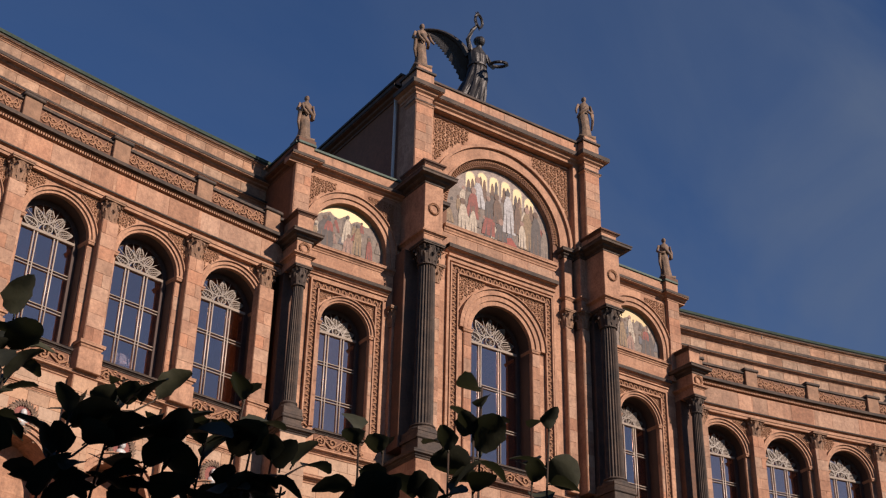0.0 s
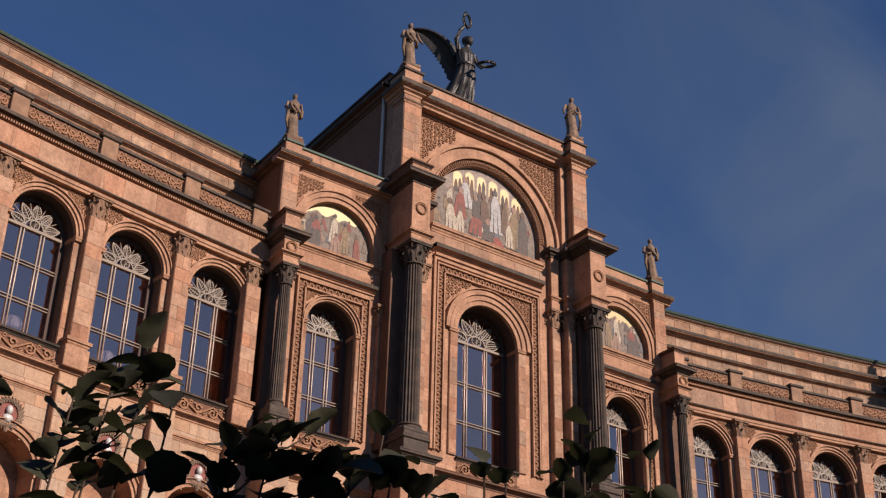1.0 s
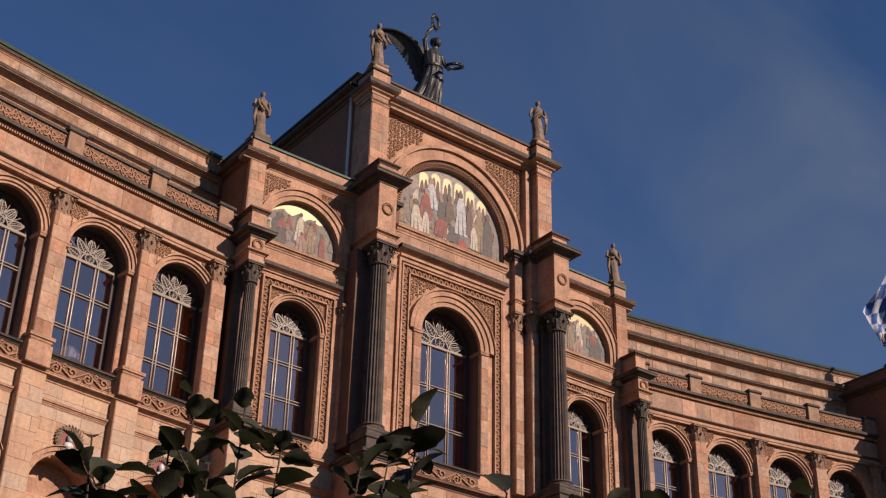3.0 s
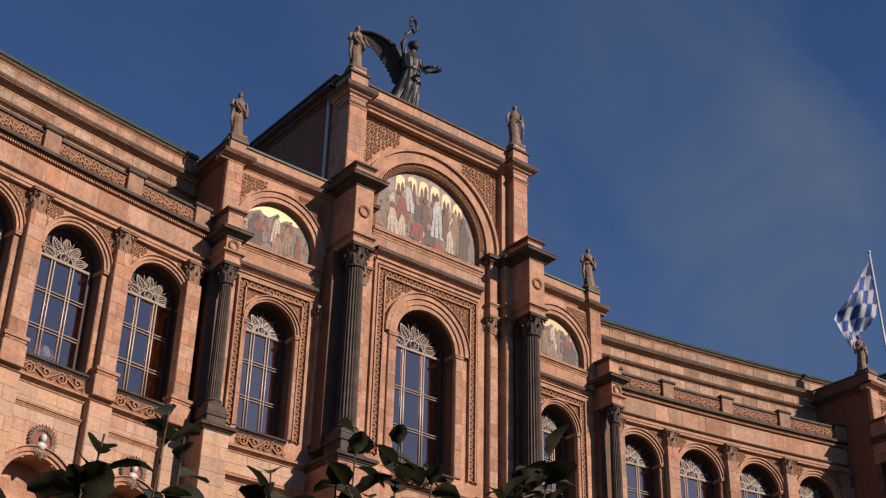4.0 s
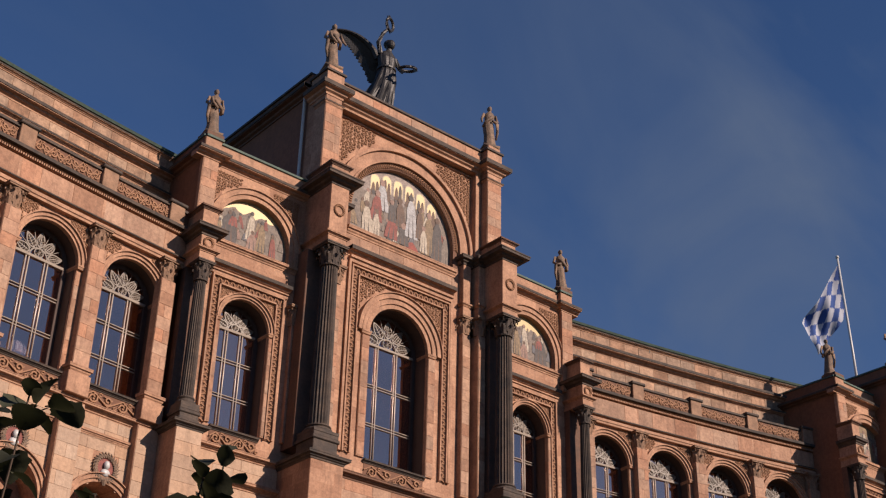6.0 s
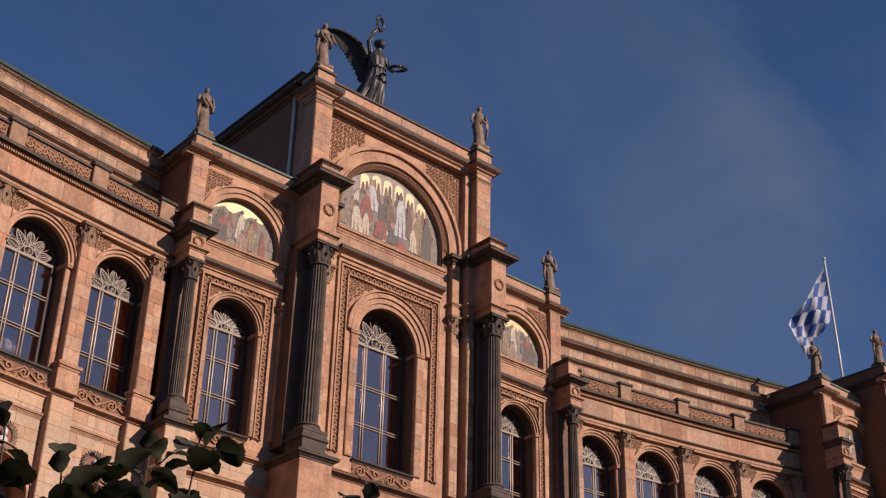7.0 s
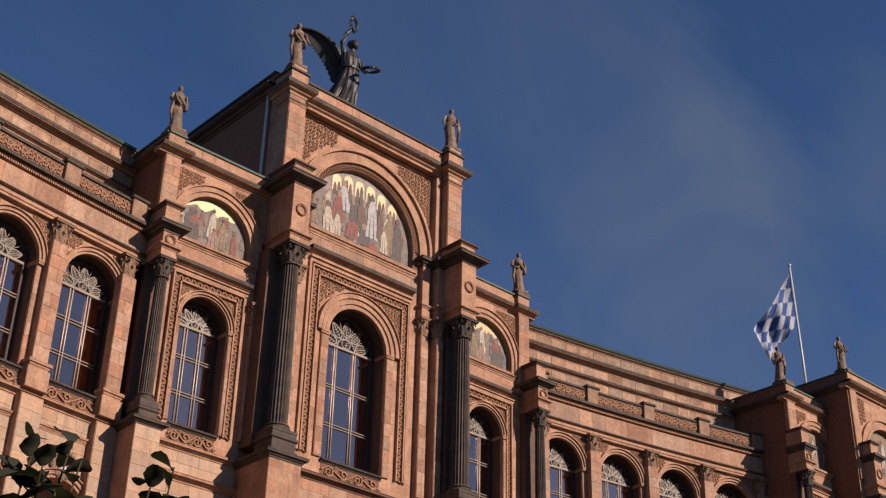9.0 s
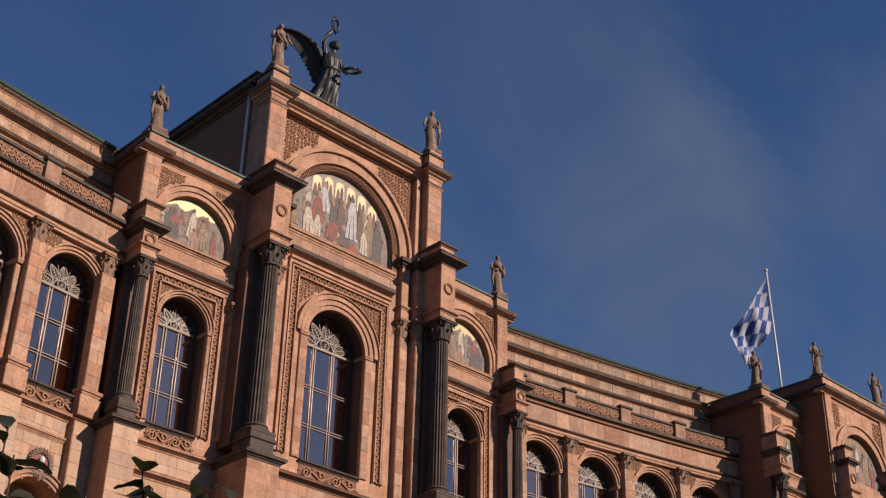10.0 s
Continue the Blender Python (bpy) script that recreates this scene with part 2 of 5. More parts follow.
def tube(bm, pts, r, n=4, taper=None):
    pts = [Vector(p) for p in pts]
    rings = []
    for i, p in enumerate(pts):
        d = (pts[min(i + 1, len(pts) - 1)] - pts[max(i - 1, 0)]).normalized()
        a = d.cross(Vector((0, 0, 1)))
        if a.length < 0.05:
            a = d.cross(Vector((0, 1, 0)))
        a.normalize()
        b = d.cross(a)
        rr = r if taper is None else r + (taper - r) * i / (len(pts) - 1)
        rings.append([bm.verts.new(p + (a * math.cos(2 * math.pi * k / n + 0.78) + b * math.sin(2 * math.pi * k / n + 0.78)) * rr) for k in range(n)])
    for a, b in zip(rings, rings[1:]):
        for k in range(n):
            j = (k + 1) % n
            bm.faces.new((a[k], a[j], b[j], b[k]))
    bm.faces.new(rings[0][::-1])
    bm.faces.new(rings[-1])


def arch_pts(xc, zs, r, n=24):
    return [(xc + r * math.cos(math.pi - math.pi * i / n), zs + r * math.sin(math.pi * i / n)) for i in range(n + 1)]


def wall_arch(bm, x0, x1, z0, z1, xc, r, zs, zb, y0, y1, n=24):
    """A wall slab from y0 (front) to y1 with an arched opening through it; zb is the opening's foot."""
    ins = [(xc - r, zb)] + arch_pts(xc, zs, r, n) + [(xc + r, zb)]
    outs = [(x0, zb)]
    for i in range(n + 1):
        a = math.pi - math.pi * i / n
        c, s = math.cos(a), math.sin(a)
        hw = (x1 - xc) if c > 0 else (xc - x0)
        k = min(hw / abs(c) if abs(c) > 1e-6 else 1e9, (z1 - zs) / s if s > 1e-6 else 1e9)
        outs.append((xc + k * c, zs + k * s))
    outs.append((x1, zb))
    # pull the nearest spokes to the corners
    for cx in (x0, x1):
        best = min(range(1, n + 2), key=lambda i: (outs[i][0] - cx) ** 2 + (outs[i][1] - z1) ** 2)
        outs[best] = (cx, z1)
    rows = []
    for y in (y0, y1):
        rows.append(([bm.verts.new((x, y, z)) for x, z in ins], [bm.verts.new((x, y, z)) for x, z in outs]))
    for a, o in rows:
        for i in range(len(a) - 1):
            bm.faces.new((a[i], a[i + 1], o[i + 1], o[i]))
    (ia, oa), (ib, ob_) = rows
    for i in range(len(ia) - 1):
        bm.faces.new((ia[i], ia[i + 1], ib[i + 1], ib[i]))
        bm.faces.new((oa[i], oa[i + 1], ob_[i + 1], ob_[i]))
    for k in (0, -1):
        bm.faces.new((ia[k], oa[k], ob_[k], ib[k]))
    if zb > z0 + 1e-4:
        box(bm, x0, x1, y0, y1, z0, zb)


def arch_ring(bm, xc, zs, r0, r1, y0, y1, n=24, foot=0.0):
    """A half ring, stilted down by foot."""
    a = arch_pts(xc, zs, r0, n)
    b = arch_pts(xc, zs, r1, n)
    if foot:
        a = [(a[0][0], zs - foot)] + a + [(a[-1][0], zs - foot)]
        b = [(b[0][0], zs - foot)] + b + [(b[-1][0], zs - foot)]
    vs = [[bm.verts.new((x, y, z)) for x, z in q] for q in (a, b) for y in (y0, y1)]
    af, ab, bf, bb = vs
    for i in range(len(a) - 1):
        bm.faces.new((af[i], af[i + 1], bf[i + 1], bf[i]))
        bm.faces.new((bf[i], bf[i + 1], bb[i + 1], bb[i]))
        bm.faces.new((af[i], ab[i], ab[i + 1], af[i + 1]))
        bm.faces.new((ab[i], bb[i], bb[i + 1], ab[i + 1]))
    for k in (0, -1):
        bm.faces.new((af[k], bf[k], bb[k], ab[k]))


def half_disc(bm, xc, zs, r, zb, y0, y1, n=24):
    pts = [(xc - r, zb)] + arch_pts(xc, zs, r, n) + [(xc + r, zb)]
    f = [bm.verts.new((x, y0, z)) for x, z in pts]
    k = [bm.verts.new((x, y1, z)) for x, z in pts]
    bm.faces.new(f)
    bm.faces.new(k[::-1])
    for i in range(len(pts)):
        j = (i + 1) % len(pts)
        bm.faces.new((f[i], f[j], k[j], k[i]))


def spiral(cx, cz, r, turns, a0, y, n=14, hand_=1):
    out = []
    for i in range(n + 1):
        t = i / n
        a = a0 + hand_ * turns * 2 * math.pi * t
        rr = r * (1 - 0.85 * t)
        out.append((cx + rr * math.cos(a), y, cz + rr * math.sin(a)))
    return out


def scrolls(bm, x0, x1, z0, z1, y, count, r=0.03):
    """A running scroll of spirals, leaves and a wavy stem."""
    w = (x1 - x0) / count
    h = z1 - z0
    stem = []
    for i in range(count):
        cx = x0 + (i + 0.5) * w
        up = 1 if i % 2 else -1
        cz = (z0 + z1) / 2 + up * h * 0.05
        R = min(w * 0.46, h * 0.42)
        tube(bm, spiral(cx, cz, R, 1.35, math.pi * (1 if up > 0 else 0) + 0.4, y, 12, up), r, 4)
        tube(bm, spiral(cx + w * 0.48, (z0 + z1) / 2 - up * h * 0.3, R * 0.42, 1.0, 0.5, y, 7, -up), r * 0.8, 4)
        for k in range(3):
            a = 1.2 + k * 2.1 + i
            tube(bm, [(cx + R * 0.7 * math.cos(a), y, cz + R * 0.7 * math.sin(a)), (cx + R * 1.15 * math.cos(a + 0.35), y - 0.01, cz + R * 1.15 * math.sin(a + 0.35))], r * 0.9, 4, r * 0.3)
        stem += [(cx - w * 0.5, y, (z0 + z1) / 2), (cx, y, (z0 + z1) / 2 - up * h * 0.42)]
    tube(bm, stem + [(x1, y, (z0 + z1) / 2)], r * 0.8, 4)


def ashlar(out, x0, x1, z0, z1, y, row=0.45, length=0.9, gap=0.007, proud=0.01, seed=1):
    """Notes the stones of a coursed face: centre and half sizes."""
    rnd = random.Random(seed)
    n = max(1, round((z1 - z0) / row))
    h = (z1 - z0) / n
    for i in range(n):
        x = x0 - (0 if i % 2 else length * rnd.uniform(0.25, 0.6))
        while x < x1 - 0.05:
            e = x + length * rnd.uniform(0.75, 1.25)
            if x1 - e < 0.25:
                e = x1
            a, b = max(x, x0), min(e, x1)
            if b - a > 0.1:
                d = proud + rnd.uniform(0, 0.008)
                out.append(((a + b) / 2, y - d, z0 + (i + 0.5) * h, (b - a - gap) / 2, h / 2 - gap / 2))
            x = e


unit_stones = {}


def lay(stones, mat, parent):
    """Sets each stone as a piece of its own; all share one chamfered block."""
    if mat.name not in unit_stones:
        bm = B()
        worn_box(bm, -1, 1, 0, 0.05, -1, 1, 0.012)
        me = bpy.data.meshes.new("block")
        bmesh.ops.recalc_face_normals(bm, faces=bm.faces)
        bm.to_mesh(me)
        bm.free()
        me.materials.append(mat)
        unit_stones[mat.name] = me
    for x, y, z, a, h in stones:
        part_of("block", unit_stones[mat.name], parent, "", Matrix.Translation((x, y, z)) @ Matrix.Diagonal((a, 1, h, 1)))


def B():
    return bmesh.new()


# ---- building pieces, in a frame with x along the wall, y into it, z up ----
Z_SILL = 21.25


def mould(z, out, h, back=-0.3, base=0.03):
    """A cornice profile: a fillet, a hollow, and a projecting lip."""
    return [(back, z), (base, z), (base + 0.01, z + h * 0.2), (base + out * 0.35, z + h * 0.32), (base + out * 0.45, z + h * 0.5),
            (base + out * 0.92, z + h * 0.58), (base + out * 0.92, z + h * 0.8), (base + out, z + h * 0.88), (base + out, z + h * 0.97), (back, z + h)]


def band(z0, z1, out, back=-0.3):
    return [(back, z0), (out, z0), (out, z1), (back, z1)]


def cornice(wall, name, path, z, out, h, back=-0.3, label="", mat=None, lip=0.68):
    """A cornice with its weather-blackened upper lip."""
    bm = B()
    sweep(bm, path, mould(z, out, h, back))
    c = part(name, bm, mat or TRIM, wall, label)
    bm = B()
    sweep(bm, path, [(back, z + h * lip), (0.035 + out, z + h * lip), (0.045 + out, z + h), (0.02 + out, z + h + 0.03), (back, z + h + 0.05)])
    part("lip", bm, DARK, c, "blackened lip")
    return c


def capital_mesh(r, h, square=False):
    """A leafy capital: bell, two rows of curling leaves, corner volutes and abacus."""
    bm = B()
    w = r * 1.02
    lathe(bm, [(r * 1.08, 0), (r * 1.08, 0.06 * h), (r * 0.98, 0.08 * h), (r, 0.3 * h), (r * 1.1, 0.65 * h), (r * 1.35, 0.86 * h)], 12)
    for row, (z0, z1, n, off) in enumerate(((0.05, 0.48, 8, 0), (0.2, 0.76, 8, math.pi / 8))):
        for i in range(n):
            a = off + 2 * math.pi * i / n
            ca, sa = math.cos(a), math.sin(a)
            pw = r * 0.36
            prof = [(r * 1.04, z0 * h, pw * 0.7), (r * 1.12, (z0 + z1) / 2 * h, pw), (r * 1.28, z1 * h, pw * 0.8), (r * 1.5, (z1 + 0.02) * h, pw * 0.55), (r * 1.52, (z1 - 0.09) * h, pw * 0.3)]
            rows = []
            for d, z, ww in prof:
                rows.append([bm.verts.new((ca * d * k - sa * ww * s, sa * d * k + ca * ww * s, z)) for s, k in ((-1, 0.95), (0, 1.06), (1, 0.95))])
            for p, q in zip(rows, rows[1:]):
                for j in range(2):
                    bm.faces.new((p[j], p[j + 1], q[j + 1], q[j]))
    for i in range(4):
        a = math.pi / 4 + i * math.pi / 2
        cx = 1.42 * r
        pts = []
        for k in range(10):
            t = k / 9
            b = -0.5 + t * 5.2
            rr = r * 0.3 * (1 - 0.7 * t)
            d = cx + rr * math.cos(b) * 0.8
            pts.append((math.cos(a) * d, math.sin(a) * d, 0.76 * h + rr * math.sin(b)))
        tube(bm, pts, r * 0.11, 4)
    box(bm, -1.42 * r, 1.42 * r, -1.42 * r, 1.42 * r, 0.87 * h, 0.93 * h)
    box(bm, -1.5 * r, 1.5 * r, -1.5 * r, 1.5 * r, 0.935 * h, h)
    return bm


def mesh_of(name, bm, mat, smooth=False):
    bmesh.ops.recalc_face_normals(bm, faces=bm.faces)
    me = bpy.data.meshes.new(name)
    bm.to_mesh(me)
    bm.free()
    me.materials.append(mat)
    if smooth:
        me.polygons.foreach_set("use_smooth", [True] * len(me.polygons))
    return me


PIL_CAP = mesh_of("pilaster_capital", capital_mesh(0.30, 0.9), CAPM)
SMALL_CAP = mesh_of("small_capital", capital_mesh(0.26, 0.85), DARK)
BIG_CAP = mesh_of("large_capital", capital_mesh(0.38, 0.98), DARK)
CENTRE_CAP = mesh_of("centre_capital", capital_mesh(0.27, 0.9), CAPM)


def column(m, r, z_ped, z0, z1, ped_w, cap_me, label):
    """A fluted column on a pedestal; z0 foot of the base, z1 top of the shaft."""
    t = thing("column", m, label, "column", "columns of the facade")
    bm = B()
    worn_box(bm, -ped_w, ped_w, -ped_w, ped_w, z_ped, z0 - 0.32, 0.02)
    worn_box(bm, -ped_w * 1.12, ped_w * 1.12, -ped_w * 1.12, ped_w * 1.12, z0 - 0.32, z0 - 0.18, 0.03)
    worn_box(bm, -ped_w * 1.03, ped_w * 1.03, -ped_w * 1.03, ped_w * 1.03, z0 - 0.18, z0, 0.02)
    worn_box(bm, -ped_w * 1.12, ped_w * 1.12, -ped_w * 1.12, ped_w * 1.12, z_ped, z_ped + 0.22, 0.04)
    part("pedestal", bm, DARK, t, "blackened stone pedestal")
    bm = B()
    box(bm, -r * 1.45, r * 1.45, -r * 1.45, r * 1.45, z0, z0 + 0.12)
    lathe(bm, [(r * 1.42, z0 + 0.12), (r * 1.45, z0 + 0.18), (r * 1.38, z0 + 0.24), (r * 1.15, z0 + 0.27), (r * 1.12, z0 + 0.31), (r * 1.25, z0 + 0.36), (r * 1.2, z0 + 0.41), (r * 1.05, z0 + 0.44)], 20)
    part("base", bm, DARK, t)
    bm = B()
    H = z1 - z0 - 0.44
    prof = [(r * (1 - 0.17 * (i / 8) ** 1.6), z0 + 0.44 + H * i / 8) for i in range(9)]
    lathe(bm, prof, 40, flute=0.13 * r)
    part("shaft", bm, DARK, t, "dark fluted shaft")
    part_of("capital", cap_me, t, "leafy capital", Matrix.Translation((0, 0, z1)))
    return t


def ring_wreath(bm, x, y, z, r=0.2):
    pts = [(x + r * math.cos(a), y, z + r * math.sin(a)) for a in [2 * math.pi * i / 18 for i in range(19)]]
    tube(bm, pts, 0.055, 5)
    for i in range(18):
        a = 2 * math.pi * i / 18
        tube(bm, [(x + r * math.cos(a), y - 0.05, z + r * math.sin(a)), (x + r * 1.25 * math.cos(a + 0.25), y - 0.03, z + r * 1.25 * math.sin(a + 0.25))], 0.03, 3, 0.008)


def aedicule(wall, x, w, yf, z0, z1, zc, za, cw):
    """The block of entablature over a column: block, cornice, attic block."""
    bm = B()
    worn_box(bm, x - w * 1.08, x + w * 1.08, yf - 0.04, 0, z0, z0 + 0.16, 0.01)
    worn_box(bm, x - w * 1.02, x + w * 1.02, yf, 0, z0 + 0.16, z0 + 0.36, 0.01)
    sweep(bm, [(x - w, 0), (x - w, yf), (x + w, yf), (x + w, 0)], mould(z0 + 0.36, 0.14, 0.16, -0.1))
    worn_box(bm, x - w, x + w, yf, 0, z0 + 0.52, z1, 0.015)
    part("entablature_block", bm, TRIM, wall)
    bm = B()
    ring_wreath(bm, x, yf - 0.03, (z0 + 0.52 + z1) / 2 - 0.02, min(0.24, (z1 - z0 - 0.5) * 0.34))
    part("wreath", bm, RELIEF, wall, "carved round wreath")
    bm = B()
    sweep(bm, [(x - w, 0), (x - w, yf), (x + w, yf), (x + w, 0)], mould(z1, cw, zc - z1, -w * 0.9))
    part("block_cornice", bm, DARK, wall, "blackened projecting cornice")
    bm = B()
    a = w * 0.98
    worn_box(bm, x - a, x + a, yf + 0.1, 0, zc, za - 0.16, 0.015)
    part("attic_block", bm, TRIM, wall)
    bm = B()
    sweep(bm, [(x - a, 0), (x - a, yf + 0.1), (x + a, yf + 0.1), (x + a, 0)], mould(za - 0.16, 0.12, 0.16, -a * 0.9))
    part("attic_cap", bm, CORNICE, wall)


def spandrel(bm, x0, x1, z0, z1, xc, zs, r, y, step=0.23):
    """Curled relief filling the corner between an arch and its frame."""
    rnd = random.Random(int(x0 * 100) + 7)
    nx, nz = int((x1 - x0) / step) + 1, int((z1 - z0) / step) + 1
    for i in range(nx):
        for j in range(nz):
            x, z = x0 + (i + 0.5) * (x1 - x0) / nx, z0 + (j + 0.5) * (z1 - z0) / nz
            if math.hypot(x - xc, z - zs) > r + step * 0.55:
                tube(bm, spiral(x, z, step * 0.52, 1.2, rnd.uniform(0, 6), y, 8, rnd.choice((-1, 1))), step * 0.13, 4)


def strip(bm, x, z0, z1, w, y, step=0.15):
    """An upright ornate strip: a chain of leaves."""
    n = int((z1 - z0) / step)
    for i in range(n):
        z = z0 + (i + 0.5) * (z1 - z0) / n
        s = 1 if i % 2 else -1
        tube(bm, [(x - s * w * 0.38, y, z - step * 0.42), (x, y - 0.02, z - step * 0.05), (x + s * w * 0.38, y, z + step * 0.05), (x + s * w * 0.2, y, z + step * 0.35), (x, y, z + step * 0.3)], w * 0.12, 4)


def strip_flat(bm, x0, x1, z, w, y, step=0.15):
    n = int((x1 - x0) / step)
    for i in range(n):
        x = x0 + (i + 0.5) * (x1 - x0) / n
        s = 1 if i % 2 else -1
        tube(bm, [(x - step * 0.42, y, z - s * w * 0.38), (x - step * 0.05, y - 0.02, z), (x + step * 0.05, y, z + s * w * 0.38), (x + step * 0.35, y, z + s * w * 0.2), (x + step * 0.3, y, z)], w * 0.12, 4)


def ornate_frame(wall, xc, hw, z0, z1, w):
    """The ornate band that frames a window bay: sunk ground, leaves, raised edges."""
    bm = B()
    for x in (xc - hw + w / 2, xc + hw - w / 2):
        strip(bm, x, z0, z1 - w, w, -0.055)
    strip_flat(bm, xc - hw, xc + hw, z1 - w / 2, w, -0.055)
    part("leaf_band", bm, BANDM, wall, "carved leaf band")
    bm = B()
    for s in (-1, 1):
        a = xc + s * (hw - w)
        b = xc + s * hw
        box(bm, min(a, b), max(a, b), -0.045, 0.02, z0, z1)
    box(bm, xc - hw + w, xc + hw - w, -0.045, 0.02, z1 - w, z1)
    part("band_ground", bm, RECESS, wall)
    bm = B()
    for s in (-1, 1):
        for k, ww in ((hw, 0.07), (hw - w, -0.06)):
            a, b = xc + s * k, xc + s * (k + ww)
            box(bm, min(a, b), max(a, b), -0.16, 0.02, z0, z1 + (0.07 if ww > 0 else -w))
    box(bm, xc - hw, xc + hw, -0.16, 0.02, z1, z1 + 0.07)
    box(bm, xc - hw + w, xc + hw - w, -0.16, 0.02, z1 - w - 0.06, z1 - w)
    part("band_edge", bm, TRIM, wall)


def archivolt(wall, xc, zs, r0, r1, foot, rings=2, mat=None):
    for i in range(rings):
        a = r0 + (r1 - r0) * i / rings
        b = r0 + (r1 - r0) * (i + 1) / rings
        bm = B()
        arch_ring(bm, xc, zs, a, b - 0.035, -0.06 - 0.06 * i, 0.02, 28, foot)
        arch_ring(bm, xc, zs, b - 0.035, b, -0.13 - 0.07 * i, 0.02, 28, foot)
        part("archivolt", bm, mat or TRIM, wall)


def jambs(wall, r, w, z0, z1, seed):
    """The plain bands that carry an archivolt, laid in tall blocks."""
    bm = B()
    for s in (-1, 1):
        worn_box(bm, min(s * (r + 0.005), s * (r + w)), max(s * (r + 0.005), s * (r + w)), -0.09, 0.02, z0, z1, 0.012)
    part("jamb", bm, TRIM, wall)
    st = []
    for s in (-1, 1):
        x0, x1 = sorted((s * (r + 0.02), s * (r + w - 0.015)))
        ashlar(st, x0, x1, z0 + 0.05, z1, -0.09, 0.62, 0.9, seed=seed)
    lay(st, BLOCK, wall)


def imposts(wall, xc, zs, r, w, depth=0.13):
    bm = B()
    for s in (-1, 1):
        a, b = xc + s * (r + 0.015), xc + s * (r + w)
        sweep(bm, [(min(a, b), 0.7), (min(a, b), -0.07), (max(a, b), -0.07), (max(a, b), 0.7)], mould(zs - 0.12, 0.05, 0.16, -w * 0.4))
    part("impost", bm, TRIM, wall)


window_count = [0]


def window(m, r, zs, zb, y, rows, label, lamp=False):
    """An arched window: panes, sash bars in pairs, a sunburst grille in the head."""
    window_count[0] += 1
    t = thing("window_%d" % window_count[0], m, label, "window", "arched windows", "structure")
    full, r = r, r - 0.17        # the glass sits within a broad brown frame
    bars = (-r, -0.36 * r, 0.36 * r, r)
    zr = [zb + (zs - zb) * k for k in rows]
    for i in range(3):
        for j in range(len(zr) - 1):
            bm = B()
            box(bm, bars[i], bars[i + 1], y, y + 0.012, zr[j], zr[j + 1])
            part("pane", bm, GLASS, t).visible_shadow = False
    bm = B()
    half_disc(bm, 0, zs, r, zs, y, y + 0.012)
    part("pane", bm, GLASS, t).visible_shadow = False
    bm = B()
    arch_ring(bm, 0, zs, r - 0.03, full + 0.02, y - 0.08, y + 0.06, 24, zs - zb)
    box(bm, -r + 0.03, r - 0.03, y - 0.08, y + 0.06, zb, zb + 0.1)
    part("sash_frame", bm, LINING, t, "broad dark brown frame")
    # thin dark sheet added inside the reveal to deepen its shade
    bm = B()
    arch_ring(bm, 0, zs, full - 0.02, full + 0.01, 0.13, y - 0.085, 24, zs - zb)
    part("lining", bm, LINING, t, "dark sheet added to deepen the shade of the reveal")
    for i, x in enumerate(bars[1:3]):
        for d in (-0.065, 0.065):
            bm = B()
            tube(bm, [(x + d, y - 0.03, zb), (x + d, y - 0.035, zs)], 0.027, 12)
            part("glazing_bar", bm, SASH, t, "", True)
    for z in zr[1:-1]:
        for d in (-0.06, 0.06):
            bm = B()
            box(bm, -r, r, y - 0.06, y - 0.006, z + d - 0.015, z + d + 0.015)
            part("glazing_bar", bm, BARM, t)
    bm = B()
    box(bm, -r, r, y - 0.09, y - 0.004, zs - 0.05, zs + 0.05)
    part("transom", bm, BARM, t)
    # sunburst: a hub ring, five lattice petals, rays between them
    bm = B()
    yy = y - 0.06
    tube(bm, [(0.34 * r * math.cos(a), yy, zs + 0.34 * r * math.sin(a)) for a in [math.pi * k / 12 for k in range(13)]], 0.035, 4)
    tube(bm, [(0.17 * r * math.cos(a), yy, zs + 0.18 * r + 0.15 * r * math.sin(a)) for a in [2 * math.pi * k / 10 for k in range(11)]], 0.03, 4)
    for k in range(8):
        a = 2 * math.pi * k / 8
        tube(bm, [(0, yy, zs + 0.18 * r), (0.15 * r * math.cos(a), yy, zs + 0.18 * r + 0.14 * r * math.sin(a))], 0.02, 3)
    for k in range(5):
        a = math.pi * (0.5 + k) / 5
        d, n_ = Vector((math.cos(a), 0, math.sin(a))), Vector((-math.sin(a), 0, math.cos(a)))
        c = Vector((0, yy, zs))

        def petal(q, side):
            # a pointed leaf: narrow foot, broad belly, sharp tip
            wide = 0.165 * math.sin(math.pi * q ** 0.85) ** 0.8 * (1 - 0.25 * q)
            return c + d * r * (0.37 + 0.56 * q) + n_ * side * r * wide
        for side in (-1, 1):
            tube(bm, [petal(i / 8, side) for i in range(9)], 0.036, 4, 0.028)
            tube(bm, [petal(i / 8, side * 0.48) for i in range(1, 8)], 0.02, 3)
        tube(bm, [petal(0, 0), petal(1, 0)], 0.026, 4)
        for q in (0.22, 0.38, 0.54, 0.7):
            tube(bm, [petal(q + 0.1, 0.95), petal(q, 0), petal(q + 0.1, -0.95)], 0.019, 3)
        if k < 4:
            a2 = math.pi * (1 + k) / 5
            d2 = Vector((math.cos(a2), 0, math.sin(a2)))
            tube(bm, [c + d2 * r * 0.36, c + d2 * r * 0.97], 0.02, 4, 0.014)
    part("sunburst_grille", bm, GRILLE, t, "pale metal sunburst grille")
    return t


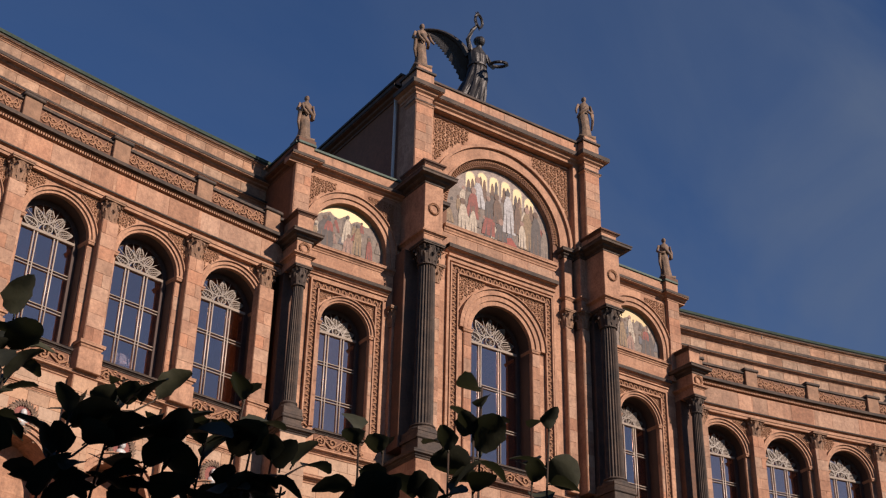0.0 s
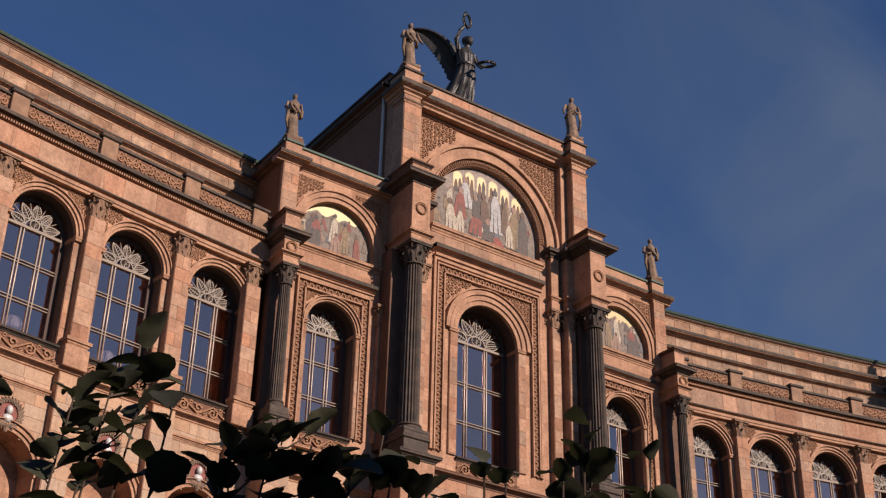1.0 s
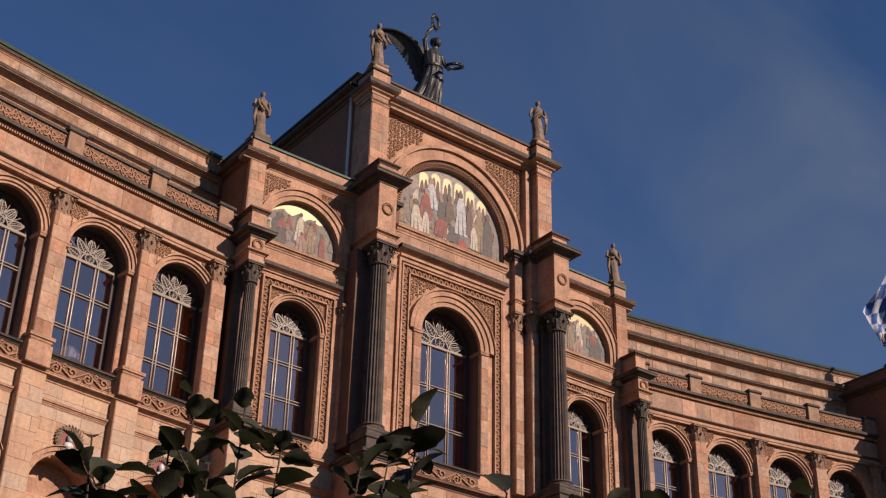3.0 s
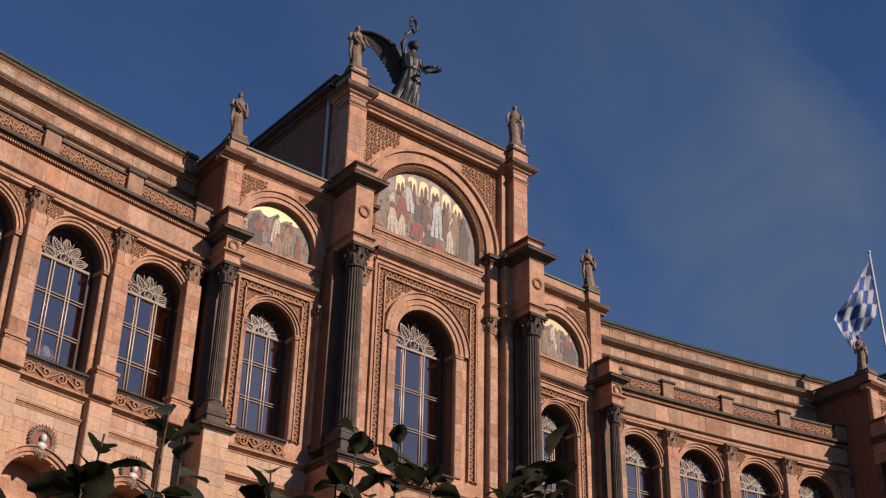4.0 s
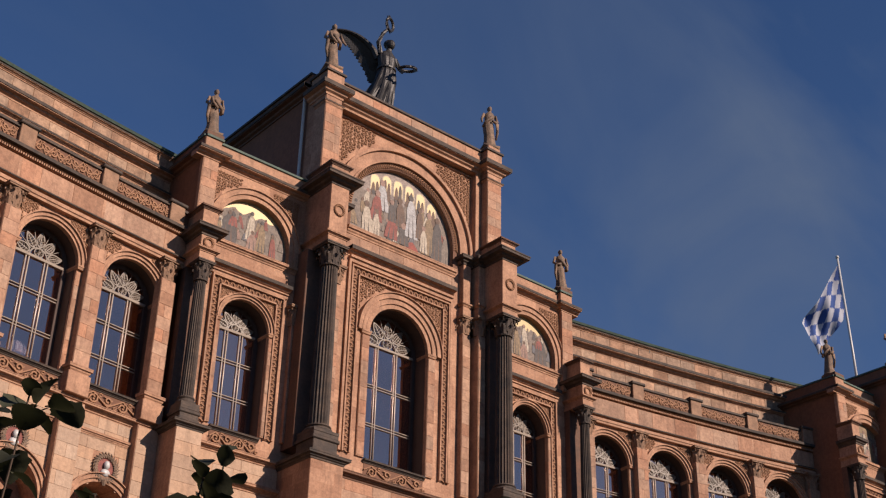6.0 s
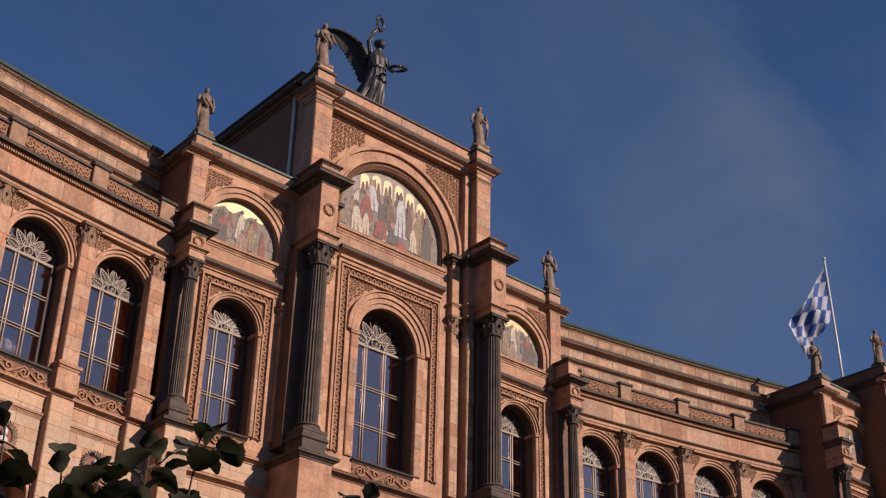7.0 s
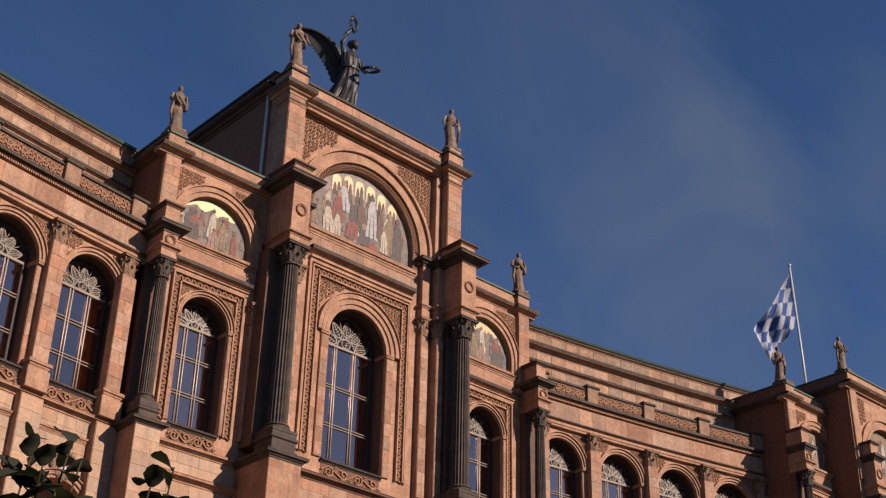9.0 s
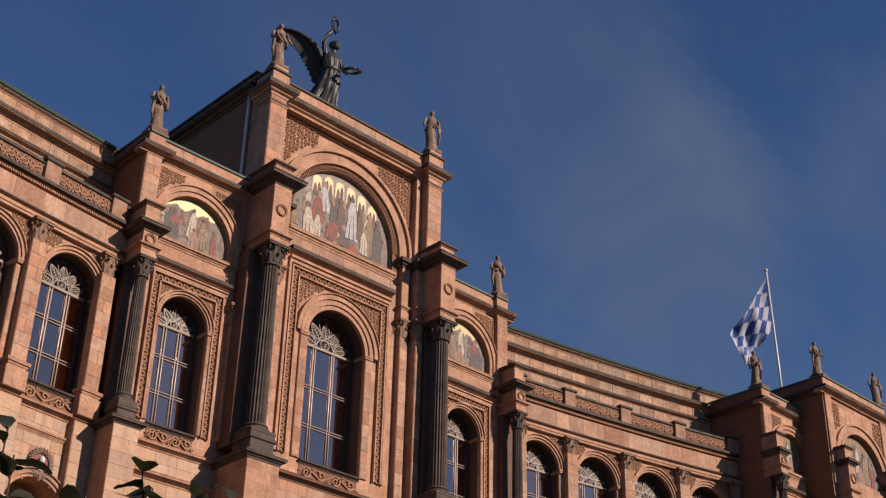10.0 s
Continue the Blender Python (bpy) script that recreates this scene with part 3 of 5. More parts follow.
def room_behind(wall, x0, x1, z0, z1, y0, y1):
    """A dim room behind the windows, open to them."""
    bm = B()
    box(bm, x0, x1, y0, y1, z0, z1)
    for f in list(bm.faces):
        if abs(f.calc_center_median().y - y0) < 1e-5:
            bm.faces.remove(f)
    part("room", bm, ROOM, wall)


def sill_panel(wall, xc, hw, z0, z1, y=-0.02):
    bm = B()
    scrolls(bm, xc - hw, xc + hw, z0 + 0.03, z1 - 0.03, y - 0.05, 4, 0.045)
    part("sill_relief", bm, RELIEF, wall, "red scroll relief")
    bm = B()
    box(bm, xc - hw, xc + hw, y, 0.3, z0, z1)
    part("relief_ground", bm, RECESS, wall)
    bm = B()
    sweep(bm, [(xc - hw - 0.06, y), (xc + hw + 0.06, y)], mould(z1, 0.13, 0.17, -0.9))
    part("sill", bm, DARK, wall, "blackened sill")


# ---- mosaics: flat lunettes of gold and coloured shapes ----
PALETTE = [material("mosaic_%s" % n, c, rough=0.7, var=0.4, scale=4, fine=11, bump=0.003) for n, c in
           (("grey", (0.186, 0.149, 0.121)), ("red", (0.22, 0.06, 0.045)), ("cream", (0.42, 0.36, 0.28)), ("blue", (0.118, 0.118, 0.13)),
            ("brown", (0.124, 0.0744, 0.0496)), ("slate", (0.075, 0.064, 0.06)), ("ochre", (0.223, 0.155, 0.0868)), ("pink", (0.26, 0.161, 0.124)), ("pale_blue", (0.38, 0.375, 0.375)),
            ("lilac_grey", (0.267, 0.214, 0.186)), ("bright_red", (0.26, 0.0558, 0.0372)))]


def robed_shape(bm, x, y, z0, z1, w, lean, rnd):
    """A flat upright patch, broad at its foot and narrow at its top."""
    side = [(1.0, 0.0), (0.92, 0.25), (0.8, 0.5), (0.72, 0.7), (0.5, 0.86), (0.2, 0.97)]
    pts = [(k * rnd.uniform(0.85, 1.1), v) for k, v in side] + [(-k * rnd.uniform(0.85, 1.1), v) for k, v in side[::-1]]
    bm.faces.new([bm.verts.new((x + w * k * 0.5 + lean * v * (z1 - z0), y, z0 + (z1 - z0) * v)) for k, v in pts])


# patches of the lunettes: place, top and foot in radii, width, colour
SCENE_LARGE = ((-0.36, 0.68, 0.22, 0.24, 8), (-0.48, 0.46, 0.0, 0.24, 1), (-0.64, 0.2, -0.26, 0.22, 2), (-0.47, 0.14, -0.26, 0.16, 2), (-0.18, 0.2, -0.2, 0.26, 1),
               (-0.17, 0.42, 0.1, 0.16, 5), (0.0, 0.5, 0.06, 0.2, 4), (0.05, 0.08, -0.22, 0.24, 5), (0.21, 0.64, -0.04, 0.24, 8), (0.38, 0.5, 0.0, 0.18, 4),
               (0.55, 0.46, -0.22, 0.27, 6), (0.46, 0.2, -0.2, 0.16, 2), (0.73, 0.44, -0.26, 0.24, 5), (0.89, 0.2, -0.26, 0.14, 0))
SCENE_SMALL = ((-0.78, 0.5, 0.0, 0.26, 1), (-0.33, 0.86, 0.0, 0.26, 3), (-0.6, 0.5, -0.26, 0.5, 5), (-0.52, 0.48, 0.2, 0.26, 1), (-0.03, 0.7, 0.0, 0.25, 2),
               (0.05, 0.2, -0.24, 0.34, 7), (0.28, 0.56, -0.2, 0.27, 6), (0.52, 0.74, -0.24, 0.25, 7), (0.62, 0.3, -0.26, 0.2, 1), (0.84, 0.42, -0.26, 0.2, 0))


def mosaic(m, r, zs, zb, seed, count, label, arcade, flip=1, faded=False):
    t = thing("mosaic_lunette", m, label, "mosaic", "gold mosaics of the facade")
    rnd = random.Random(seed)
    bm = B()
    half_disc(bm, 0, zs, r, zb, 0, 0.05, 32)
    part("wall_ground" if arcade or faded else "gold_ground", bm, PALETTE[9] if arcade else PALETTE[6] if faded else GOLD, t)
    bm = B()
    pts = []
    for i in range(25):
        x = -r + 2 * r * i / 24
        top = zs + math.sqrt(max(0, r * r - x * x))
        pts.append((x * 0.99, min(top - 0.03, zs + r * ((0.45 if arcade else 0.64) + 0.05 * math.sin(i * 1.3) + 0.06 * rnd.random()))))
    f = [bm.verts.new((x, -0.004, z)) for x, z in pts] + [bm.verts.new((0.99 * r, -0.004, zb)), bm.verts.new((-0.99 * r, -0.004, zb))]
    bm.faces.new(f)
    part("grey_field", bm, PALETTE[0], t)
    if arcade:
        # a row of gold round-headed openings with dark patches in them
        for i in range(6):
            x = (-0.52 + 0.225 * i) * r
            zt = zs + r * (0.79 - 0.05 * max(0, i - 3) ** 1.5 - (0.06 if i == 0 else 0))
            low = zt - r * 0.22
            bm = B()
            half_disc(bm, x, zt, r * 0.082, low, -0.009, -0.001, 10)
            part("arch_shape", bm, GOLD, t)
            bm = B()
            arch_ring(bm, x, zt, r * 0.082, r * 0.1, -0.012, -0.001, 10, r * 0.22)
            part("arch_border", bm, PALETTE[2], t)
            for d in (-0.035, 0.04):
                bm = B()
                robed_shape(bm, x + d * r, -0.0125 - 0.0002 * (d > 0), low - 0.1 * r, zt + r * rnd.uniform(-0.06, 0.03), r * 0.085, 0, rnd)
                part("colour_shape", bm, PALETTE[rnd.choice((4, 5, 4))], t)
    layer = [0]

    def patch(x, z0, z1, w, c, lean):
        """One coloured patch with a small round one above it, darker folds down its face."""
        if math.hypot(abs(x) + w * 0.3, max(0, z1 + w * 0.2 - zs)) > r * 0.97 or z0 < zb + 0.01 or abs(x) + w * 0.5 > r * 0.985:
            return
        layer[0] += 1
        y = -0.0145 - 0.0006 * layer[0]
        bm = B()
        robed_shape(bm, x, y, z0, z1, w, lean, rnd)
        part("colour_shape", bm, PALETTE[c], t)
        bm = B()
        for k in (-0.22, 0.16):
            zt = z1 - (z1 - z0) * rnd.uniform(0.25, 0.45)
            bm.faces.new([bm.verts.new(q) for q in ((x + w * (k - 0.05), y - 0.0002, z0), (x + w * (k + 0.06), y - 0.0002, z0), (x + w * k * 0.7 + lean * (zt - z0), y - 0.0002, zt))])
        part("colour_shape", bm, PALETTE[5 if c != 5 else 4], t)
        bm = B()
        hr = min(0.05 * r, w * 0.24)
        bm.faces.new([bm.verts.new((x + lean * (z1 - z0) + hr * math.cos(2 * math.pi * q / 8), y - 0.0003, z1 + hr * 0.6 + hr * 1.2 * math.sin(2 * math.pi * q / 8))) for q in range(8)])
        part("colour_shape", bm, PALETTE[rnd.choice((4, 7, 4, 5))], t)

    for row in range(3):
        for i in range(count):
            x = r * 0.93 * (-1 + 2 * (i + rnd.uniform(0.2, 0.8)) / count)
            z1 = zs + r * ((0.46 if arcade else 0.62) - 0.2 * row + rnd.uniform(-0.07, 0.07))
            h = r * rnd.uniform(0.2, 0.34)
            patch(x, max(zb + 0.02, z1 - h), z1, r * rnd.uniform(0.10, 0.17), rnd.choice((0, 0, 7, 2, 4, 3, 6, 1, 5)), rnd.uniform(-0.2, 0.2))
    if arcade:
        for x, w in ((0.25, 0.3), (0.84, 0.2)):
            layer[0] += 1
            y = -0.0145 - 0.0006 * layer[0]
            bm = B()
            bm.faces.new([bm.verts.new((r * (x + w * u), y, zb + 0.03 + v * r)) for u, v in ((-0.5, 0), (0.5, 0), (0.3, 0.1), (0.0, 0.2), (-0.4, 0.16))])
            part("colour_shape", bm, PALETTE[10], t, "red carpet patch")
    for x, v1, v0, w, c in (SCENE_LARGE if arcade else SCENE_SMALL):
        patch(flip * x * r, max(zb + 0.02, zs + v0 * r), zs + v1 * r, w * r, c, rnd.uniform(-0.08, 0.08))
    return t


# ---- the palace ----
def side_bay(m, s, far=False):
    """A narrow bay with a lunette over an arched window and one column at its outer edge (s: -1 left, 1 right)."""
    hw = 2.9
    wall = thing("wall_side_bay", m, "orange terracotta bay wall with arch, lunette and weathered cornice", "wall", "", "structure")
    bm = B()
    wall_arch(bm, -hw, hw, 20.3, 28.0, 0, 1.16, 25.8, Z_SILL, 0, 1.5)
    box(bm, -hw, hw, 0, 1.5, 0, 20.3)
    part("window_wall", bm, STONE, wall)
    bm = B()
    wall_arch(bm, -hw, hw, 28.0, 32.7, 0, 1.8, 29.9, 29.25, 0, 0.6)
    box(bm, -2.1, 2.1, 0.3, 0.55, 29.2, 31.8)
    box(bm, -hw, hw, 0.0, 0.6, 32.7, 33.75)
    part("lunette_wall", bm, STONE, wall)
    # flank in the darker brown, with a thin sheet of it painting shade over the stone edge
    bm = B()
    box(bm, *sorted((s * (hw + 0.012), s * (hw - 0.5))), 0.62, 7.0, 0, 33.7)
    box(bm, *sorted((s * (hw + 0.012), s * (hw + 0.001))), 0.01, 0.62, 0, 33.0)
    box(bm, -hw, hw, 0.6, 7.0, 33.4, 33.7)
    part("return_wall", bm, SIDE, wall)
    room_behind(wall, -2.3, 2.3, 18, 28.5, 1.52, 5)
    ornate_frame(wall, 0, 1.68, Z_SILL, 27.55, 0.28)
    archivolt(wall, 0, 25.8, 1.16, 1.39, 0.0, 2)
    imposts(wall, 0, 25.8, 1.16, 0.2)
    jambs(wall, 1.16, 0.2, 21.3, 25.62, 5)
    bm = B()
    for q in (-1, 1):
        a, b = sorted((q * 0.6, q * 1.36))
        spandrel(bm, a, b, 26.2, 27.2, 0, 25.8, 1.39, -0.04, 0.14)
    part("spandrel_relief", bm, RELIEF, wall)
    cornice(wall, "frame_ledge", [(-2.0, 0), (2.0, 0)], 27.86, 0.26, 0.34, lip=0.6)
    bm = B()
    sweep(bm, [(-1.9, 0), (1.9, 0)], band(27.66, 27.8, 0.1))
    sweep(bm, [(-1.9, 0), (1.9, 0)], band(27.8, 27.86, 0.17))
    part("ledge_fillet", bm, TRIM, wall)
    # a slim half pilaster in the corner towards the taller centre
    bm = B()
    worn_box(bm, -s * 2.33 - 0.2, -s * 2.33 + 0.2, -0.22, -0.002, 21.3, 26.5, 0.015)
    part("corner_pilaster", bm, TRIM, wall)
    part_of("capital", CENTRE_CAP, wall, "leafy corner capital", Matrix.Translation((-s * 2.33, -0.02, 26.48)))
    bm = B()
    sweep(bm, [(-2.3, 0), (2.3, 0)], mould(28.95, 0.16, 0.3))
    part("lunette_ledge", bm, TRIM, wall)
    archivolt(wall, 0, 29.9, 1.8, 2.28, 0.65, 2)
    bm = B()
    for q in (-1, 1):
        a, b = sorted((q * 0.8, q * 2.12))
        spandrel(bm, a, b, 30.6, 32.5, 0, 29.9, 2.3, -0.03, 0.16)
    part("spandrel_relief", bm, RELIEF, wall, "carved corner scrolls")
    # corner strip above the column
    bm = B()
    worn_box(bm, s * 2.535 - 0.38, s * 2.535 + 0.38, -0.22, -0.002, 28.3, 32.7, 0.02)
    part("corner_pilaster", bm, TRIM, wall)
    bm = []
    ashlar(bm, s * 2.52 - 0.36, s * 2.52 + 0.36, 30.0, 32.6, -0.22, 0.42, 0.8, seed=4)
    lay(bm, BLOCK, wall)
    if s < 0:
        path, side = [(-hw, -0.22), (-2.14, -0.22), (-2.14, 0), (hw, 0)], [(-hw, 5.0), (-hw, -0.2)]
    else:
        path, side = [(-hw, 0), (2.14, 0), (2.14, -0.22), (hw, -0.22)], [(hw, -0.2), (hw, 5.0)]
    lap = list(path)        # the front cornice runs on over the corner
    lap[0 if s < 0 else -1] = (s * (hw + 0.38), -0.22)
    cornice(wall, "bay_cornice", lap, 32.68, 0.34, 0.34, -0.4, "weathered moulded cornice")
    # flank cornice and parapet take darker materials to paint the shade on that side
    cornice(wall, "flank_cornice", side, 32.675, 0.34, 0.34, -0.4, "flank cornice, coloured dark for its shade", CORNICE)
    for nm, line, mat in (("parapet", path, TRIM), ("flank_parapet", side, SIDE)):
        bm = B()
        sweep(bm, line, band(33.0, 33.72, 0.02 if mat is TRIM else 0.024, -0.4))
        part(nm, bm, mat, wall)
        bm = B()
        sweep(bm, line, band(33.72, 33.82 if mat is TRIM else 33.815, 0.09, -0.4))
        part("parapet_cap", bm, COPPER, wall, "green copper capping")
    bm = B()
    worn_box(bm, s * 2.5 - 0.42, s * 2.5 + 0.42, -0.3, 0.5, 33.8, 34.0, 0.02)
    part("statue_plinth", bm, CORNICE, wall)
    sill_panel(wall, 0, 1.07, 20.5, 21.05)
    # base course under the sill
    bm = B()
    sweep(bm, [(-hw, 0), (hw, 0)], mould(20.2, 0.22, 0.26))
    sweep(bm, [(-hw, 0), (hw, 0)], mould(19.0, 0.26, 0.3))
    part("string_course", bm, TRIM, wall)
    bm = []
    ashlar(bm, -hw + 0.05, hw - 0.05, 19.32, 20.18, 0, 0.43, 1.2, seed=3)
    ashlar(bm, -hw + 0.05, hw - 0.05, 15.0, 18.98, 0, 0.5, 1.1, seed=5)
    lay(bm, PALE, wall)
    # column with its block
    cx = s * 2.75
    # the far pavilion's column is taller and carries a slighter cornice
    up, fy = (0.95, -1.1) if far else (0.0, -1.27)
    aedicule(wall, cx, 0.34, fy, 27.3 + up, 28.4 + up, 28.78 + up, 29.8 + up, 0.22 if far else 0.33)
    # pier in dark brown: soot plus the column's shade painted in
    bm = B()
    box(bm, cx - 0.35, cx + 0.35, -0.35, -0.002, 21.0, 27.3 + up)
    part("pier", bm, CORNICE, wall, "pier behind the column, darkened by soot and painted shade")
    bm = B()
    by = fy - 0.28
    worn_box(bm, cx - 0.55, cx + 0.55, by, 0, 0, 20.25, 0.02)
    part("buttress", bm, TRIM, wall)
    st = []
    ashlar(st, cx - 0.54, cx + 0.54, 14.0, 20.1, by, 0.5, 1.1, seed=7)
    lay(st, PALE, wall)
    bm = B()
    sweep(bm, [(cx - 0.55, 0), (cx - 0.55, by), (cx + 0.55, by), (cx + 0.55, 0)], mould(20.1, 0.2, 0.26, -0.5))
    part("buttress_cap", bm, DARK, wall)
    column(m @ Matrix.Translation((cx, fy + 0.27, 0)), 0.27, 20.36, 21.1, 26.45 + up, 0.40, SMALL_CAP, "slender dark fluted column with leafy capital on a pedestal")
    if not far:
        window(m, 1.16, 25.8, Z_SILL, 0.78, (0, 0.36, 0.7, 1), "tall arched window with paired bars and pale sunburst grille")
    else:
        window(m, 1.16, 25.8, Z_SILL, 0.78, (0, 0.36, 0.7, 1), "tall arched window in the far pavilion")
    mosaic(m @ Matrix.Translation((0, 0.24, 0)), 1.8, 29.9, 29.3, 11 + int(s) + (5 if far else 0), 8, "gold-ground mosaic lunette with muted coloured shapes", False, -s, far)
    return wall


def centre(m):
    wall = thing("wall_centre", m, "tall orange terracotta centre wall with arch, lunette and pilasters", "wall", "", "structure")
    bm = B()
    wall_arch(bm, -5.05, 5.05, 21.3, 32.45, 0, 1.66, 27.58, 21.75, 0, 1.6, 32)
    box(bm, -5.05, 5.05, 0, 1.6, 0, 21.3)
    part("window_wall", bm, STONE, wall)
    bm = B()
    wall_arch(bm, -5.4, 5.4, 32.45, 38.95, 0, 3.05, 33.5, 32.5, 0, 0.6, 32)
    box(bm, -3.2, 3.2, 0.3, 0.6, 32.4, 36.7)
    box(bm, -5.4, 5.4, 0.0, 0.6, 38.95, 39.5)
    part("lunette_wall", bm, STONE, wall)
    # tower flanks: shade painted in by the darker brown
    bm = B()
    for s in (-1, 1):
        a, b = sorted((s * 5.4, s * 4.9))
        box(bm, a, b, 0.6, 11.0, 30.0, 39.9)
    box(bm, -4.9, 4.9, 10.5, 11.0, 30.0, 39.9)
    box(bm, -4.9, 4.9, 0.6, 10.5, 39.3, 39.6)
    part("return_wall", bm, SIDE, wall, "plain side wall, coloured dark for its shade")
    room_behind(wall, -3.5, 3.5, 18, 30.5, 1.62, 7)
    ornate_frame(wall, 0, 2.78, 21.8, 30.5, 0.3)
    archivolt(wall, 0, 27.58, 1.66, 2.4, 0.0, 3)
    imposts(wall, 0, 27.58, 1.66, 0.4)
    jambs(wall, 1.66, 0.42, 21.8, 27.4, 6)
    bm = B()
    for q in (-1, 1):
        a, b = sorted((q * 0.9, q * 2.42))
        spandrel(bm, a, b, 28.4, 30.15, 0, 27.58, 2.44, -0.04, 0.2)
    part("spandrel_relief", bm, RELIEF, wall, "carved corner scrolls")
    cornice(wall, "frame_ledge", [(-3.08, 0), (3.08, 0)], 30.98, 0.34, 0.4, lip=0.58)
    bm = B()
    sweep(bm, [(-3.0, 0), (3.0, 0)], band(30.68, 30.86, 0.13))
    sweep(bm, [(-3.0, 0), (3.0, 0)], band(30.86, 30.98, 0.22))
    for q in (-1, 1):
        box(bm, min(q * 2.9, q * 3.02), max(q * 2.9, q * 3.02), -0.13, 0.02, 21.8, 30.68)
    part("ledge_fillet", bm, TRIM, wall)
    bm = B()
    sweep(bm, [(-3.2, 0), (3.2, 0)], mould(32.1, 0.16, 0.4))
    part("lunette_ledge", bm, TRIM, wall)
    # lunette arch
    bm = B()
    arch_ring(bm, 0, 33.5, 3.05, 3.36, -0.02, 0.05, 36, 1.0)
    part("archivolt", bm, RECESS, wall)
    bm = B()
    for i in range(76):
        a = math.pi * (i + 0.5) / 76
        c, d = math.cos(a), math.sin(a)
        tube(bm, [(3.09 * c, -0.05, 33.5 + 3.09 * d), (3.2 * math.cos(a + 0.02), -0.08, 33.5 + 3.2 * math.sin(a + 0.02)), (3.33 * math.cos(a - 0.02), -0.05, 33.5 + 3.33 * math.sin(a - 0.02))], 0.032, 4)
    part("leaf_band", bm, BANDM, wall)
    for a, b, y in ((3.36, 3.46, -0.2), (3.46, 3.95, -0.12), (3.95, 4.1, -0.26)):
        bm = B()
        arch_ring(bm, 0, 33.5, a, b, y, 0.05, 36, 0.6)
        part("archivolt", bm, TRIM, wall)
    bm = B()
    for q in (-1, 1):
        a, b = sorted((q * 1.9, q * 4.05))
        spandrel(bm, a, b, 35.3, 38.0, 0, 33.5, 4.2, -0.04, 0.22)
    part("spandrel_relief", bm, RELIEF, wall, "carved corner scrolls")
    bm = B()
    for q in (-1, 1):
        box(bm, min(q * 4.12, q * 4.2), max(q * 4.12, q * 4.2), -0.1, 0.02, 34.3, 38.14)
    box(bm, -4.1, 4.1, -0.1, 0.02, 38.06, 38.14)
    part("panel_edge", bm, TRIM, wall)
    # pilasters in two pairs with their capitals
    for s in (-1, 1):
        for k, (a, b, y) in enumerate(((3.5, 3.98, -0.3), (4.16, 4.6, -0.66))):
            x0, x1 = sorted((s * a, s * b))
            bm = B()
            worn_box(bm, x0, x1, y, 0, 21.3, 29.2, 0.02)
            pil = part("pilaster", bm, TRIM, wall)
            st = []
            ashlar(st, x0 + 0.02, x1 - 0.02, 21.4, 29.15, y, 0.55, 0.8, seed=k + 3)
            lay(st, BLOCK, pil)
            part_of("capital", CENTRE_CAP, wall, "leafy pilaster capital", Matrix.Translation(((x0 + x1) / 2, y + 0.22, 29.18)))
            bm = B()
            worn_box(bm, x0 - 0.04, x1 + 0.04, y - 0.05, 0, 30.08, 30.55, 0.02)
            worn_box(bm, x0, x1, y, 0, 30.55, 32.85, 0.02)
            sweep(bm, [(x0, 0), (x0, y), (x1, y), (x1, 0)], mould(30.62, 0.1, 0.16, -0.2))
            part("pilaster_block", bm, TRIM, wall)
            bm = B()
            sweep(bm, [(x0, 0), (x0, y), (x1, y), (x1, 0)], mould(32.85, 0.26, 0.42, -0.25))
            part("pilaster_cornice", bm, DARK, wall)
        # corner piers of the tower
        x0, x1 = sorted((s * 4.5, s * 5.42))
        bm = B()
        worn_box(bm, x0, x1, -0.85, -0.002, 33.2, 38.3, 0.03)
        pier = part("corner_pier", bm, TRIM, wall)
        st = []
        ashlar(st, x0 + 0.02, x1 - 0.02, 33.3, 38.2, -0.85, 0.5, 0.9, seed=8)
        lay(st, BLOCK, pier)
        x0, x1 = sorted((s * 4.14, s * 4.48))
        bm = B()
        worn_box(bm, x0, x1, -0.4, -0.002, 33.2, 38.25, 0.02)
        part("inner_pier", bm, TRIM, wall)
    path = [(-5.42, 0.5), (-5.42, -0.85), (-4.5, -0.85), (-4.5, -0.4), (4.5, -0.4), (4.5, -0.85), (5.42, -0.85), (5.42, 0.5)]
    cornice(wall, "tower_cornice", path, 38.22, 0.36, 0.55, -0.4, "deep weathered cornice", None, 0.62)
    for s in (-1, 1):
        # side runs in darker materials than the front, painting their shade
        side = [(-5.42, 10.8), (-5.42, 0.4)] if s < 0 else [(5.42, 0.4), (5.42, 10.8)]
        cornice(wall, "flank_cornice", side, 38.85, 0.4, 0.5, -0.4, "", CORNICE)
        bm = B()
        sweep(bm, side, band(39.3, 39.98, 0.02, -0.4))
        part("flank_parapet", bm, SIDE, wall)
        bm = B()
        sweep(bm, side, band(39.98, 40.1, 0.1, -0.4))
        part("flank_cap", bm, DARK, wall)
        x0, x1 = sorted((s * 4.5, s * 5.42))
        cornice(wall, "pier_moulding", [(x0, 0), (x0, -0.85), (x1, -0.85), (x1, 0)], 37.75, 0.06, 0.14, -0.3)
    bm = B()
    box(bm, -4.5, 4.5, -0.38, -0.002, 38.2, 39.55)
    part("upper_wall", bm, TRIM, wall)
    st = []
    ashlar(st, -4.4, 4.4, 38.86, 39.5, -0.425, 0.64, 1.2, seed=31)
    lay(st, BLOCK, wall)
    bm = B()
    sweep(bm, path, band(38.77, 39.58, 0.02, -0.4))
    part("parapet", bm, TRIM, wall)
    bm = B()
    sweep(bm, path, band(39.58, 39.69, 0.1, -0.4))
    part("parapet_cap", bm, DARK, wall, "blackened coping")
